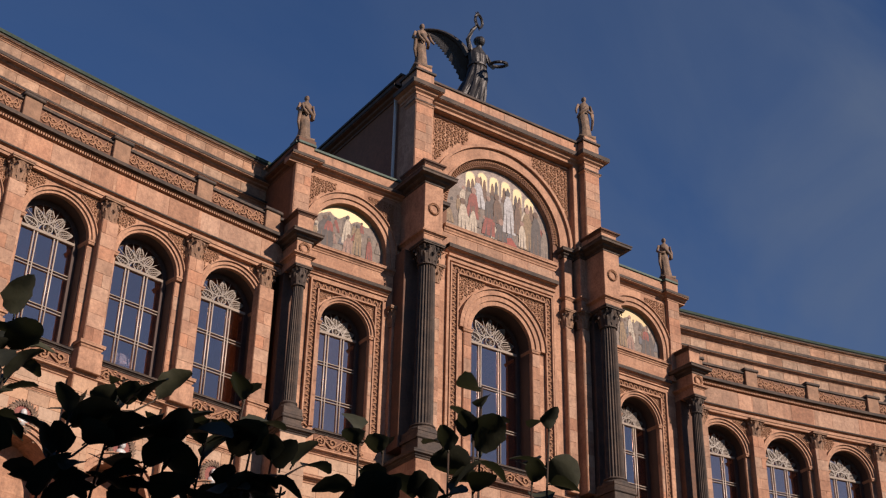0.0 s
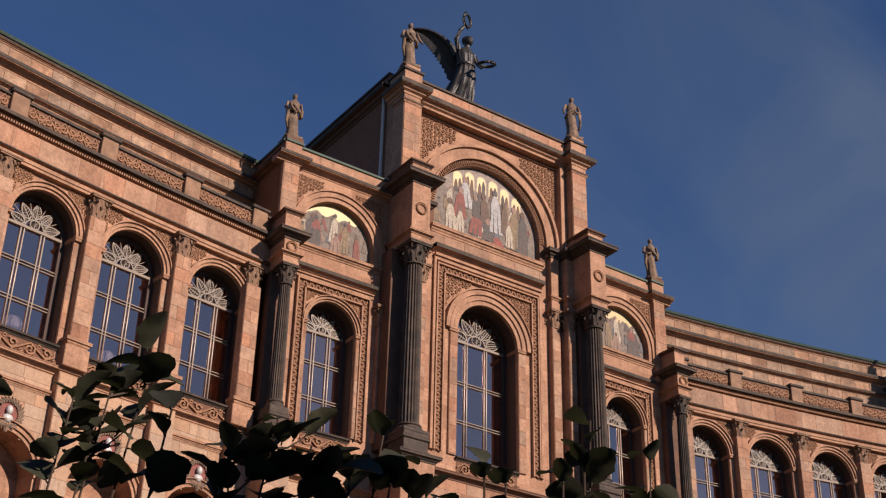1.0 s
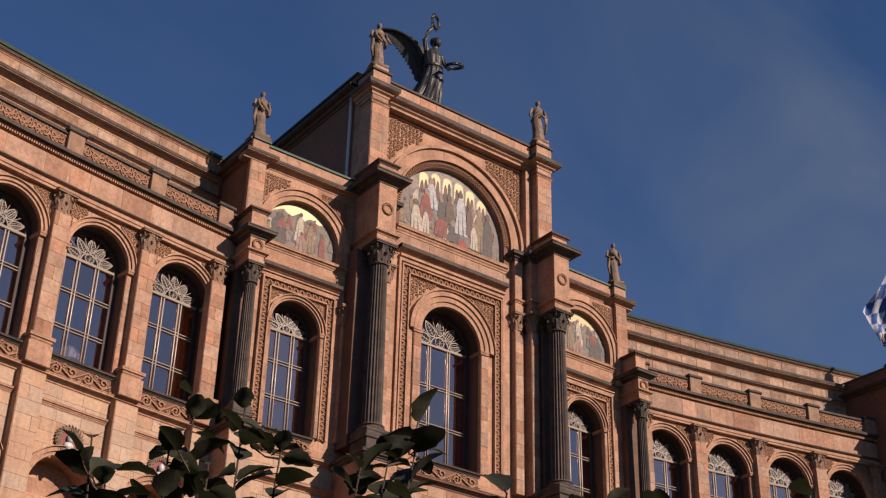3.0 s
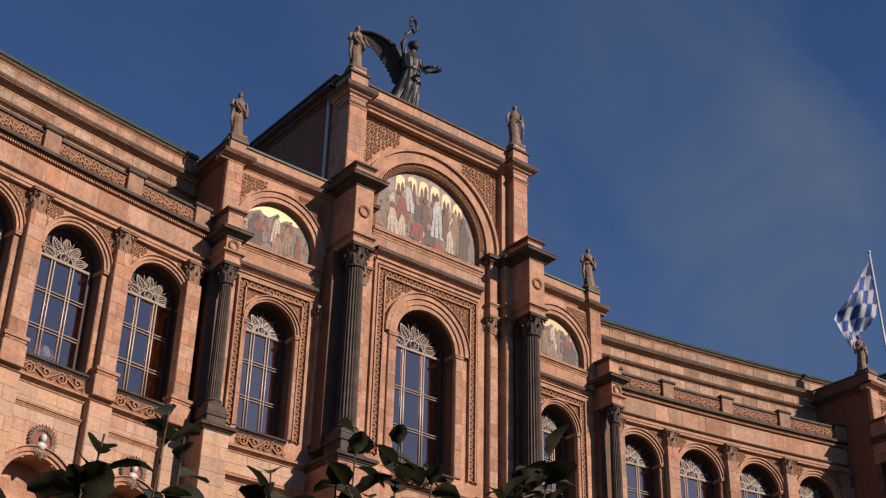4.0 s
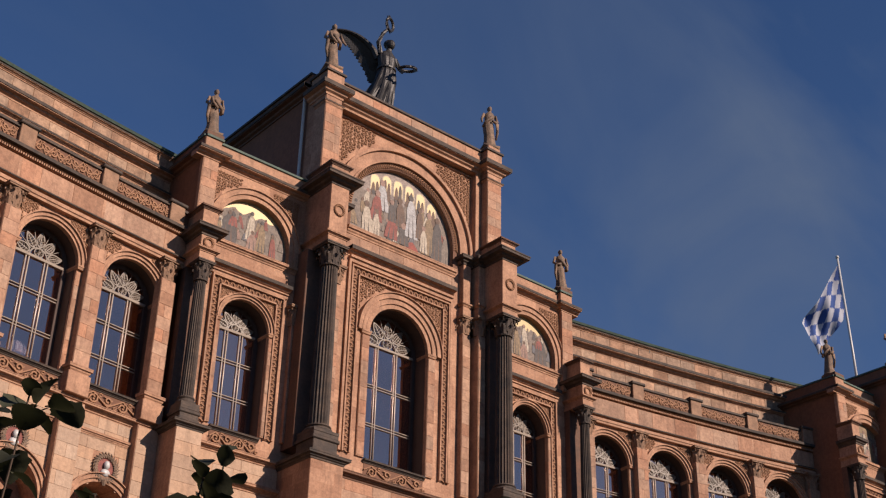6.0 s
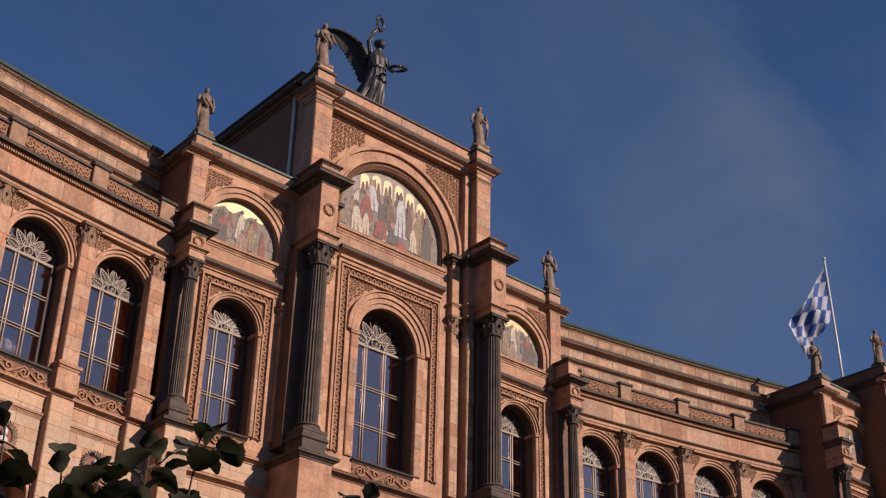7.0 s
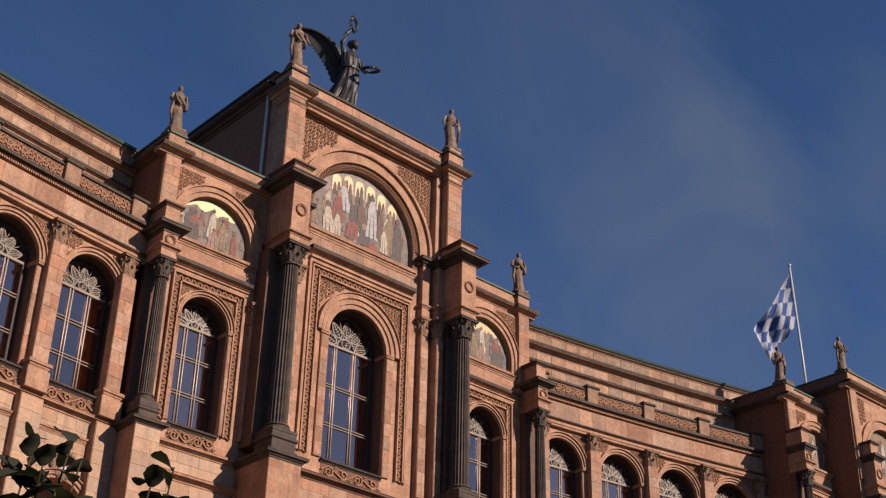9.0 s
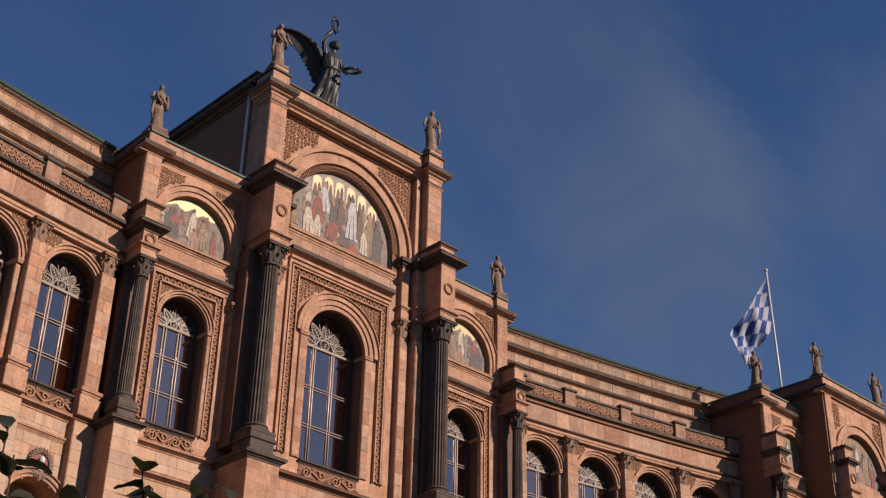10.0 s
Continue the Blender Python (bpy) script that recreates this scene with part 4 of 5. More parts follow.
    for s in (-1, 1):
        bm = B()
        worn_box(bm, s * 4.97 - 0.4, s * 4.97 + 0.4, -0.85, -0.05, 39.69, 39.95, 0.03)
        part("statue_plinth", bm, TRIM, wall)
        aedicule(wall, s * 5.0, 0.47, -1.92, 29.95, 32.85, 33.3, 34.05, 0.45)
        # dark pier colour holds soot and the painted shadow behind the column
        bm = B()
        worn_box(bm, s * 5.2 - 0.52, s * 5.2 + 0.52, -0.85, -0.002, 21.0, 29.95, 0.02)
        part("pier", bm, CORNICE, wall, "pier behind the column, darkened by soot and painted shade")
        bm = B()
        worn_box(bm, s * 5.0 - 0.78, s * 5.0 + 0.78, -2.28, 0, 0, 20.2, 0.02)
        part("buttress", bm, STONE, wall)
        bm = B()
        sweep(bm, [(s * 5.0 - 0.78, 0), (s * 5.0 - 0.78, -2.28), (s * 5.0 + 0.78, -2.28), (s * 5.0 + 0.78, 0)], mould(20.12, 0.2, 0.3, -0.6))
        part("buttress_cap", bm, DARK, wall)
        column(m @ Matrix.Translation((s * 5.0, -1.5, 0)), 0.42, 20.42, 21.38, 29.0, 0.58, BIG_CAP, "tall dark fluted column with leafy capital on a high pedestal")
    sill_panel(wall, 0, 1.6, 21.0, 21.6)
    bm = B()
    sweep(bm, [(-4.1, 0), (4.1, 0)], mould(20.7, 0.26, 0.3))
    sweep(bm, [(-4.1, 0), (4.1, 0)], mould(19.0, 0.26, 0.3))
    part("string_course", bm, CORNICE, wall)
    bm = []
    ashlar(bm, -4.1, 4.1, 19.32, 20.68, 0, 0.45, 1.2, seed=3)
    lay(bm, BLOCK, wall)
    # plain stones of the wall beside the window
    bm = []
    ashlar(bm, -3.3, 3.3, 31.42, 32.05, 0, 0.62, 1.3, seed=6)
    lay(bm, BLOCK, wall)
    # rain pipe on the tower's flank
    bm = B()
    tube(bm, [(-5.53, 0.75, 33.9), (-5.53, 0.75, 38.9)], 0.075, 8)
    part("rain_pipe", bm, POLE, wall, "pale rain pipe")
    window(m, 1.66, 27.58, 21.75, 0.9, (0, 0.35, 0.66, 1), "very tall arched centre window with paired bars and sunburst grille")
    mosaic(m @ Matrix.Translation((0, 0.24, 0)), 3.05, 33.5, 32.55, 3, 12, "large gold-ground mosaic lunette crowded with muted coloured shapes", True)
    return wall


# wings: nodes along a gently hollow curve
HEAD1, BEND, STEP = 9.1, 1.45, 3.79
NODE1 = (15.02, -0.45)


def wing_point(k, inset=0.0):
    """A point of the right wing's wall line, k bays out, set back by inset."""
    n = 24
    x, y = NODE1
    d = (k - 1) * STEP / n
    for i in range(n):
        h = radians(HEAD1 + BEND * ((i + 0.5) / n * (k - 1)))
        x, y = x + d * math.cos(h), y - d * math.sin(h)
    h = radians(HEAD1 + BEND * (k - 1))
    return Vector((x + inset * math.sin(h), y + inset * math.cos(h))), HEAD1 + BEND * (k - 1)


def wing(s, kmax):
    name = "wall_wing_left" if s < 0 else "wall_wing_right"
    wall = thing(name, Matrix(), "curved orange terracotta wing with arched windows and scroll parapet", "wall", "", "structure")

    def line(k0, k1, inset, n=14):
        pts = [wing_point(k0 + (k1 - k0) * i / n, inset)[0] for i in range(n + 1)]
        pts = [(s * p.x, p.y) for p in pts]
        return pts if s > 0 else pts[::-1]

    K0 = -0.05
    for out, z0, z1, mat, nm in ((0.2, 27.3, 27.42, TRIM, "architrave"), (0.24, 27.42, 27.56, TRIM, "architrave"), (0.18, 27.66, 28.62, STONE, "frieze")):
        bm = B()
        sweep(bm, line(K0, kmax, 0), band(z0, z1, out, -0.5))
        part(nm, bm, mat, wall)
    cornice(wall, "architrave_moulding", line(K0, kmax, 0), 27.56, 0.3, 0.12)
    bm = B()
    n = int(kmax * STEP / 0.1)
    for i in range(n):
        p, h = wing_point(K0 + (kmax - K0) * (i + 0.5) / n)
        q = Matrix.Translation((s * p.x, p.y, 0)) @ Matrix.Rotation(radians(-s * h), 4, 'Z')
        b2 = len(bm.verts)
        box(bm, -0.028, 0.028, -0.27, 0.05, 28.7, 28.79)
        bm.verts.ensure_lookup_table()
        for v in bm.verts[b2:]:
            v.co = q @ v.co
    part("dentils", bm, TRIM, wall)["kind"] = "stuff"
    cornice(wall, "main_cornice", line(K0, kmax, 0), 28.79, 0.36, 0.24, -0.3, "weathered projecting cornice", None, 0.5)
    bm = B()
    sweep(bm, line(K0, kmax, 0), band(29.06, 29.14, 0.24, -0.5))
    part("parapet_foot", bm, DARK, wall)
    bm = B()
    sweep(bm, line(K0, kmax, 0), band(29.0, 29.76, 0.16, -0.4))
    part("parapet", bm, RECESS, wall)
    bm = B()
    sweep(bm, line(K0, kmax, 0), band(29.76, 29.87, 0.24, -0.45))
    part("parapet_rail", bm, DARK, wall, "blackened parapet rail")
    # attic wall set back behind the parapet
    inset, lower = (2.3, 1.0) if s < 0 else (1.4, 0.983)

    def up(z):
        return 1.6 + (z - 1.6) * lower

    back = line(-0.6, kmax + 0.8, inset)
    bm = B()
    sweep(bm, back, band(28.9, up(33.82), 0.0, -0.4))
    part("attic_wall", bm, SOOTY, wall)
    for z, o, h in ((30.9, 0.12, 0.15), (31.72, 0.2, 0.22), (32.52, 0.36, 0.38)):
        cornice(wall, "attic_moulding", back, up(z), o, h)
    cornice(wall, "eave_cornice", back, up(33.62), 0.14, 0.18)
    bm = B()
    for i in range(int((kmax + 1.4) * STEP / 0.95)):
        u = -0.6 + (i + 0.5) * 0.95 / STEP
        p, h = wing_point(u, inset)
        q = Matrix.Translation((s * p.x, p.y, 0)) @ Matrix.Rotation(radians(-s * h), 4, 'Z')
        b2 = len(bm.verts)
        for z0, z1 in ((32.95, 33.6), (32.0, 32.52), (31.1, 31.72)):
            d = 0.02 * (i % 3)
            worn_box(bm, -0.47, 0.47, -0.015 - d * 0.2, 0.03, up(z0), up(z1), 0.006)
        bm.verts.ensure_lookup_table()
        for v in bm.verts[b2:]:
            v.co = q @ v.co
    part("attic_course", bm, COURSE, wall)["kind"] = "stuff"
    bm = B()
    sweep(bm, back, [(-4, up(33.83)), (0.24, up(33.83)), (0.3, up(33.93)), (-4, up(34.2))])
    part("roof_edge", bm, COPPER, wall, "green copper roof edge")
    bm = B()
    sweep(bm, line(K0, kmax, 0), band(28.7, 28.8, -0.3, -2.5))
    part("terrace", bm, CORNICE, wall)
    bm = B()
    sweep(bm, line(K0, kmax, 0), band(28.5, 28.62, -1.52, -5.9))
    sweep(bm, line(K0, kmax, 0), band(20.15, 20.3, -1.52, -5.9))
    part("hall", bm, ROOM, wall, "pale floor and ceiling of the hall behind")
    bm = B()
    sweep(bm, line(-0.6, kmax + 0.8, 6.0), band(0, 33.2, 0.0, -0.3))
    part("back_wall", bm, ROOM, wall)
    bm = B()
    sweep(bm, line(K0, kmax, 0), mould(20.2, 0.24, 0.26))
    sweep(bm, line(K0, kmax, 0), mould(19.35, 0.1, 0.2))
    part("string_course", bm, TRIM, wall)
    bm = B()
    nb = math.ceil(kmax)
    for k in range(nb):
        a, h = wing_point(k + 0.5)
        q = pose(s * a.x, a.y, 0, 0, 0, -s * h)
        e = 1.93
        bay = part("bay_wall", B(), STONE, wall)
        bay.matrix_basis = q
        tb = B()
        wall_arch(tb, -e, e, 20.3, 27.5, 0, 1.3, 25.5, Z_SILL, 0, 1.5)
        wall_arch(tb, -e, e, 0, 20.3, 0, 1.3, 16.5, 9.0, 0, 1.1)
        box(tb, -e, e, 0, 0.5, 27.5, 28.95)
        box(tb, -e, e, 1.0, 1.1, 8.9, 20.3)
        bmesh.ops.recalc_face_normals(tb, faces=tb.faces)
        tb.to_mesh(bay.data)
        tb.free()
        bay.data.materials.clear()
        bay.data.materials.append(STONE)
        archivolt(bay, 0, 25.5, 1.3, 1.58, 0.0, 2)
        archivolt(bay, 0, 16.5, 1.3, 1.62, 0.0, 2)
        imposts(bay, 0, 25.5, 1.3, 0.24)
        tb = B()
        for sg in (-1, 1):
            x0, x1 = sorted((sg * 0.7, sg * 1.6))
            spandrel(tb, x0, x1, 26.2, 27.28, 0, 25.45, 1.58, -0.03, 0.17)
        part("spandrel_relief", tb, RELIEF, bay)
        tb = B()
        scrolls(tb, -1.47, 1.47, 29.16, 29.74, -0.18, 9, 0.045)
        part("parapet_relief", tb, BANDM, bay, "scroll relief of the parapet")
        sill_panel(bay, 0, 1.3, 20.5, 21.05)
        tb = []
        for x0, x1 in ((-1.54, -1.32), (1.32, 1.54)):
            ashlar(tb, x0, x1, 21.4, 25.3, 0, 0.55, 0.8, seed=k)
        lay(tb, BLOCK, bay)
        tb = []
        ashlar(tb, -1.4, 1.4, 18.9, 20.15, 0, 0.42, 1.0, seed=k + 20)
        for x0, x1 in ((-1.42, -0.55), (0.55, 1.42)):
            ashlar(tb, x0, x1, 17.6, 18.9, 0, 0.43, 0.9, seed=k + 30)
        lay(tb, PALE, bay)
        tb = []
        ashlar(tb, -1.85, 1.85, 27.72, 28.6, -0.185, 0.88, 1.7, gap=0.004, proud=0.006, seed=k + 9)
        lay(tb, BLOCK, bay)
        window(q, 1.3, 25.5, Z_SILL, 0.68, (0, 0.34, 0.68, 1), "tall arched wing window with paired bars and sunburst grille")
        medallion(q @ Matrix.Translation((0, -0.04, 18.35)))
    for k in range(0, int(kmax) + 1):
        a, h = wing_point(k or 0.13)
        q = pose(s * a.x, a.y, 0, 0, 0, -s * h)
        tb = B()
        worn_box(tb, -0.34, 0.34, -0.36, 0.05, 21.55, 26.44, 0.02)
        pil = part("pilaster", tb, TRIM, wall)
        pil.matrix_basis = q
        st = []
        ashlar(st, -0.33, 0.33, 21.6, 26.4, -0.36, 0.55, 0.7, seed=k + 2)
        lay(st, BLOCK, pil)
        tb = B()
        worn_box(tb, -0.48, 0.48, -0.46, 0.05, 20.46, 21.25, 0.02)
        sweep(tb, [(-0.36, 0.05), (-0.36, -0.36), (0.36, -0.36), (0.36, 0.05)], mould(21.25, 0.12, 0.3, -0.2))
        worn_box(tb, -0.48, 0.48, -0.36, 0.05, 9.0, 20.25, 0.02)
        part("pilaster_foot", tb, TRIM, pil)
        st = []
        ashlar(st, -0.46, 0.46, 15.0, 20.2, -0.36, 0.5, 0.9, seed=k)
        lay(st, PALE, pil)
        part_of("capital", PIL_CAP, pil, "leafy pilaster capital", Matrix.Translation((0, -0.06, 26.42)))
        tb = B()
        worn_box(tb, -0.35, 0.35, -0.34, 0.2, 28.98, 29.92, 0.02)
        part("parapet_pedestal", tb, SOOTY, pil)
        tb = B()
        worn_box(tb, -0.43, 0.43, -0.42, 0.25, 29.88, 30.02, 0.03)
        part("pedestal_cap", tb, DARK, pil)
    return wall


def medallion(m):
    t = thing("wreath_medallion", m, "round carved wreath medallion with a pale plain bust on red", "medallion", "wreath medallions")
    bm = B()
    for i in range(26):
        a = 2 * math.pi * i / 26
        for k in range(3):
            r0 = 0.36 + 0.06 * k
            b = a + 0.09 * k
            tube(bm, [(r0 * math.cos(b), -0.05 - 0.02 * (k == 1), r0 * math.sin(b)), ((r0 + 0.09) * math.cos(b + 0.18), -0.09, (r0 + 0.09) * math.sin(b + 0.18))], 0.045, 4, 0.015)
    tube(bm, [(0.44 * math.cos(2 * math.pi * i / 20), -0.03, 0.44 * math.sin(2 * math.pi * i / 20)) for i in range(21)], 0.08, 5)
    tube(bm, [(0, -0.05, -0.48), (0, -0.06, -0.68)], 0.12, 6, 0.05)
    part("wreath", bm, STATUE, t, "carved leaf wreath")
    bm = B()
    k = [bm.verts.new((0.4 * math.cos(2 * math.pi * i / 24), -0.02, 0.4 * math.sin(2 * math.pi * i / 24))) for i in range(24)]
    bm.faces.new(k)
    part("disc", bm, PALETTE[1], t, "red disc")
    bm = B()
    bmesh.ops.create_uvsphere(bm, u_segments=10, v_segments=8, radius=0.14, matrix=Matrix.Translation((0, -0.1, 0.08)) @ Matrix.Diagonal((0.85, 0.8, 1.15, 1)))
    bmesh.ops.create_uvsphere(bm, u_segments=10, v_segments=8, radius=0.2, matrix=Matrix.Translation((0, -0.06, -0.2)) @ Matrix.Diagonal((1.0, 0.6, 0.75, 1)))
    part("bust", bm, POLE, t, "pale plain bust", True)
    return t


def far_block(m):
    """The forward block of the far pavilion."""
    hw, ZC = 3.5, 34.15      # half width, foot of the cornice
    wall = thing("wall_end_pavilion", m, "orange terracotta end pavilion with lunette and shaded flank", "wall", "", "structure")
    bm = B()
    wall_arch(bm, -hw, hw, 20.3, 27.6, 0, 1.3, 25.0, Z_SILL, 0, 1.0)
    box(bm, -hw, hw, 0, 1.0, 0, 20.3)
    part("window_wall", bm, STONE, wall)
    bm = B()
    wall_arch(bm, -hw, hw, 27.6, ZC, 0, 2.35, 30.1, 29.4, 0, 0.6, 28)
    box(bm, -hw, hw, 0.0, 0.6, ZC, 35.2)
    box(bm, -2.5, 2.5, 0.3, 0.6, 29.3, 32.6)
    part("lunette_wall", bm, STONE, wall)
    # pavilion flanks and their edge sheets carry painted shade in the brown
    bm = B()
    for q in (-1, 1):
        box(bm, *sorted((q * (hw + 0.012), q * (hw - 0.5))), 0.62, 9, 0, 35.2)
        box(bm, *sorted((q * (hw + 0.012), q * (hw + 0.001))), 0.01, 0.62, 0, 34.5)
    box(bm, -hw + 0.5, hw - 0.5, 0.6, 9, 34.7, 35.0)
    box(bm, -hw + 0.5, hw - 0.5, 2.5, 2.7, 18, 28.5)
    part("return_wall", bm, SIDE, wall, "plain side wall, coloured dark for its shade")
    for a, b, y in ((2.35, 2.5, -0.12), (2.5, 2.85, -0.08), (2.85, 3.0, -0.18)):
        bm = B()
        arch_ring(bm, 0, 30.1, a, b, y, 0.05, 28, 0.7)
        part("archivolt", bm, TRIM, wall)
    bm = B()
    for q in (-1, 1):
        a, b = sorted((q * 1.9, q * 2.95))
        spandrel(bm, a, b, 32.2, 33.9, 0, 30.1, 3.0, -0.03, 0.26)
    part("spandrel_relief", bm, RELIEF, wall)
    # front in pale stone; flanks in darker materials that paint their shade
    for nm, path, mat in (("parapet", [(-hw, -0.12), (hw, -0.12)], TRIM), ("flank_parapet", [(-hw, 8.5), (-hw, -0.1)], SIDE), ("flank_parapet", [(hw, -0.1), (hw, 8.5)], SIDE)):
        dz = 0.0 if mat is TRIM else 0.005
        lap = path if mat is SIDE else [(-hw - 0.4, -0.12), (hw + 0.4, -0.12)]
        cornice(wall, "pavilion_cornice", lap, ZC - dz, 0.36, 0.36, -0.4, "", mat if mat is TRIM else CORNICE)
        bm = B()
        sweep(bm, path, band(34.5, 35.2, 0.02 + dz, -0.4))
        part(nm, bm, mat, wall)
        bm = B()
        sweep(bm, path, band(35.2, 35.3 - dz, 0.1, -0.4))
        part("parapet_cap", bm, COPPER, wall)
    for s in (-1, 1):
        bm = B()
        worn_box(bm, s * 3.1 - 0.33, s * 3.1 + 0.33, -0.12, -0.002, 28.6, ZC, 0.02)
        part("corner_pilaster", bm, TRIM, wall)
        aedicule(wall, s * 2.75, 0.36, -0.85, 27.6, 29.6, 29.95, 30.8, 0.24)
        column(m @ Matrix.Translation((s * 2.75, -0.58, 0)), 0.27, 20.46, 21.75, 26.75, 0.42, SMALL_CAP, "slender dark fluted column of the end pavilion")
        bm = B()
        worn_box(bm, s * 2.75 - 0.5, s * 2.75 + 0.5, -1.1, 0, 0, 20.46, 0.02)
        part("buttress", bm, STONE, wall)
        bm = B()
        worn_box(bm, s * 3.1 - 0.38, s * 3.1 + 0.38, -0.2, 0.4, 35.28, 35.42, 0.02)
        part("statue_plinth", bm, CORNICE, wall)
    window(m, 1.3, 25.0, Z_SILL, 0.5, (0, 0.36, 0.7, 1), "tall arched window in the end pavilion")
    mosaic(m @ Matrix.Translation((0, 0.24, 0)), 2.35, 30.1, 29.45, 23, 12, "weathered grey mosaic lunette on the end pavilion", False, 1, True)
    return wall


# the far pavilion is a little smaller than the near bays
FAR = Matrix.Translation((-2.27, -1.4, 0)) @ Matrix.Translation((31.5, -3.3, 0)) @ Matrix.Scale(0.965, 4) @ Matrix.Translation((-31.5, 3.3, 0))
centre_wall = centre(Matrix())
side_bay(pose(-7.95, 0, 0), -1)
side_bay(pose(7.95, 0, 0), 1)
wing(-1, 4.0)
wing(1, 4.4)
side_bay(FAR @ pose(31.5, -3.3, 0), -1, True)
far_block(FAR @ pose(36.1, -5.1, 0))


# ---- roof figures: plain robed shapes, one mesh each ----
def ellipse_body(bm, rings, n=20, folds=7, seed=0, depth=0.12):
    """A robed body from rings of (z, rx, ry, dx, dy), its cloth in folds that fade upwards."""
    rnd = random.Random(seed)
    ph = rnd.uniform(0, 6)
    vs = []
    zt = rings[-1][0]
    for z, rx, ry, dx, dy in rings:
        ring = []
        fade = max(0.0, 1 - z / zt * 0.8)
        for i in range(n):
            a = 2 * math.pi * i / n
            k = 1 + depth * fade * math.sin(folds * a + ph + z * 1.3) + depth * 0.5 * fade * math.sin((folds + 4) * a - z * 2)
            ring.append(bm.verts.new((dx + rx * k * math.cos(a), dy + ry * k * math.sin(a), z)))
        vs.append(ring)
    for a, b in zip(vs, vs[1:]):
        for i in range(n):
            j = (i + 1) % n
            bm.faces.new((a[i], a[j], b[j], b[i]))
    bm.faces.new(vs[0][::-1])
    bm.faces.new(vs[-1])


def ball(bm, x, y, z, r, sx=1.0, sy=1.0, sz=1.0):
    bmesh.ops.create_uvsphere(bm, u_segments=12, v_segments=9, radius=r, matrix=Matrix.Translation((x, y, z)) @ Matrix.Diagonal((sx, sy, sz, 1)))


def figure_mesh(seed, h=2.2):
    rnd = random.Random(seed)
    bm = B()
    sw = rnd.choice((-1, 1)) * 0.03 * h
    rings = [(0.0, 0.17, 0.14, 0, 0), (0.03, 0.18, 0.15, 0, 0), (0.15, 0.155, 0.13, 0, 0), (0.3, 0.14, 0.12, 0.3, 0), (0.45, 0.145, 0.12, 1, 0), (0.55, 0.14, 0.105, 1, 0),
             (0.63, 0.115, 0.085, 0.6, 0), (0.72, 0.135, 0.095, 0.2, 0), (0.79, 0.145, 0.085, 0, 0), (0.83, 0.11, 0.07, 0, 0), (0.86, 0.045, 0.045, 0, -0.01), (0.9, 0.04, 0.04, 0, -0.01)]
    ellipse_body(bm, [(z * h, rx * h * 0.86, ry * h * 0.9, dx * sw, dy * h) for z, rx, ry, dx, dy in rings], 22, 8, seed)
    ball(bm, 0, -0.015 * h, 0.935 * h, 0.058 * h, 0.85, 1.0, 1.15)
    ball(bm, 0, 0.012 * h, 0.95 * h, 0.062 * h, 0.95, 0.9, 0.95)
    s = rnd.choice((-1, 1))
    tube(bm, [(s * 0.14 * h, 0, 0.8 * h), (s * 0.2 * h, -0.01 * h, 0.66 * h), (s * 0.12 * h, -0.1 * h, 0.58 * h), (s * 0.02 * h, -0.13 * h, 0.6 * h)], 0.036 * h, 7, 0.026 * h)
    if seed % 3 == 1:
        tube(bm, [(-s * 0.14 * h, 0, 0.8 * h), (-s * 0.21 * h, -0.02 * h, 0.66 * h), (-s * 0.24 * h, -0.12 * h, 0.53 * h)], 0.036 * h, 7, 0.022 * h)
    else:
        tube(bm, [(-s * 0.14 * h, 0, 0.8 * h), (-s * 0.2 * h, 0.01 * h, 0.64 * h), (-s * 0.17 * h, -0.05 * h, 0.48 * h)], 0.036 * h, 7, 0.026 * h)
    # a cloak slung from the shoulder, and a held bundle
    tube(bm, [(s * 0.13 * h, 0.06 * h, 0.81 * h), (s * 0.02 * h, -0.1 * h, 0.7 * h), (-s * 0.13 * h, -0.08 * h, 0.56 * h), (-s * 0.15 * h, 0.03 * h, 0.5 * h)], 0.04 * h, 6)
    tube(bm, [(s * 0.16 * h, -0.08 * h, 0.57 * h), (s * 0.17 * h, -0.07 * h, 0.36 * h), (s * 0.14 * h, -0.06 * h, 0.2 * h)], 0.045 * h, 6, 0.025 * h)
    if seed % 2:
        tube(bm, [(-s * 0.02 * h, -0.14 * h, 0.52 * h), (s * 0.1 * h, -0.14 * h, 0.62 * h), (s * 0.13 * h, -0.12 * h, 0.74 * h)], 0.03 * h, 6)
    box(bm, -0.2 * h, 0.2 * h, -0.17 * h, 0.17 * h, -0.04 * h, 0.004 * h)
    return bm


def statue(x, y, z, turn, seed, label, h=2.2):
    ob = part("statue", figure_mesh(seed, h), STATUE, None, "", True)
    ob.matrix_basis = (FAR if x > 20 else Matrix()) @ pose(x, y, z + 0.04 * h, 0, 0, turn) @ Matrix.Diagonal((0.84, 0.88, 1, 1))
    return tagged(ob, label, "statue", "statues along the roofline")


statue(-4.97, -0.45, 39.95, -15, 1, "weathered stone robed statue on the tower's corner plinth", 2.62)
statue(4.97, -0.45, 39.95, -20, 4, "weathered stone robed statue on the tower's far corner plinth", 2.58)
statue(-10.45, 0.1, 34.0, -10, 3, "weathered stone robed statue holding cloth on a bay plinth", 2.36)
statue(10.45, 0.1, 34.0, -25, 2, "dark weathered robed statue on a bay plinth", 2.34)
statue(29.0, -2.97, 34.0, -30, 5, "dark weathered robed statue on the far pavilion", 2.25)
statue(32.88, -4.8, 35.42, -25, 7, "slim weathered statue on the end pavilion's corner", 2.2)
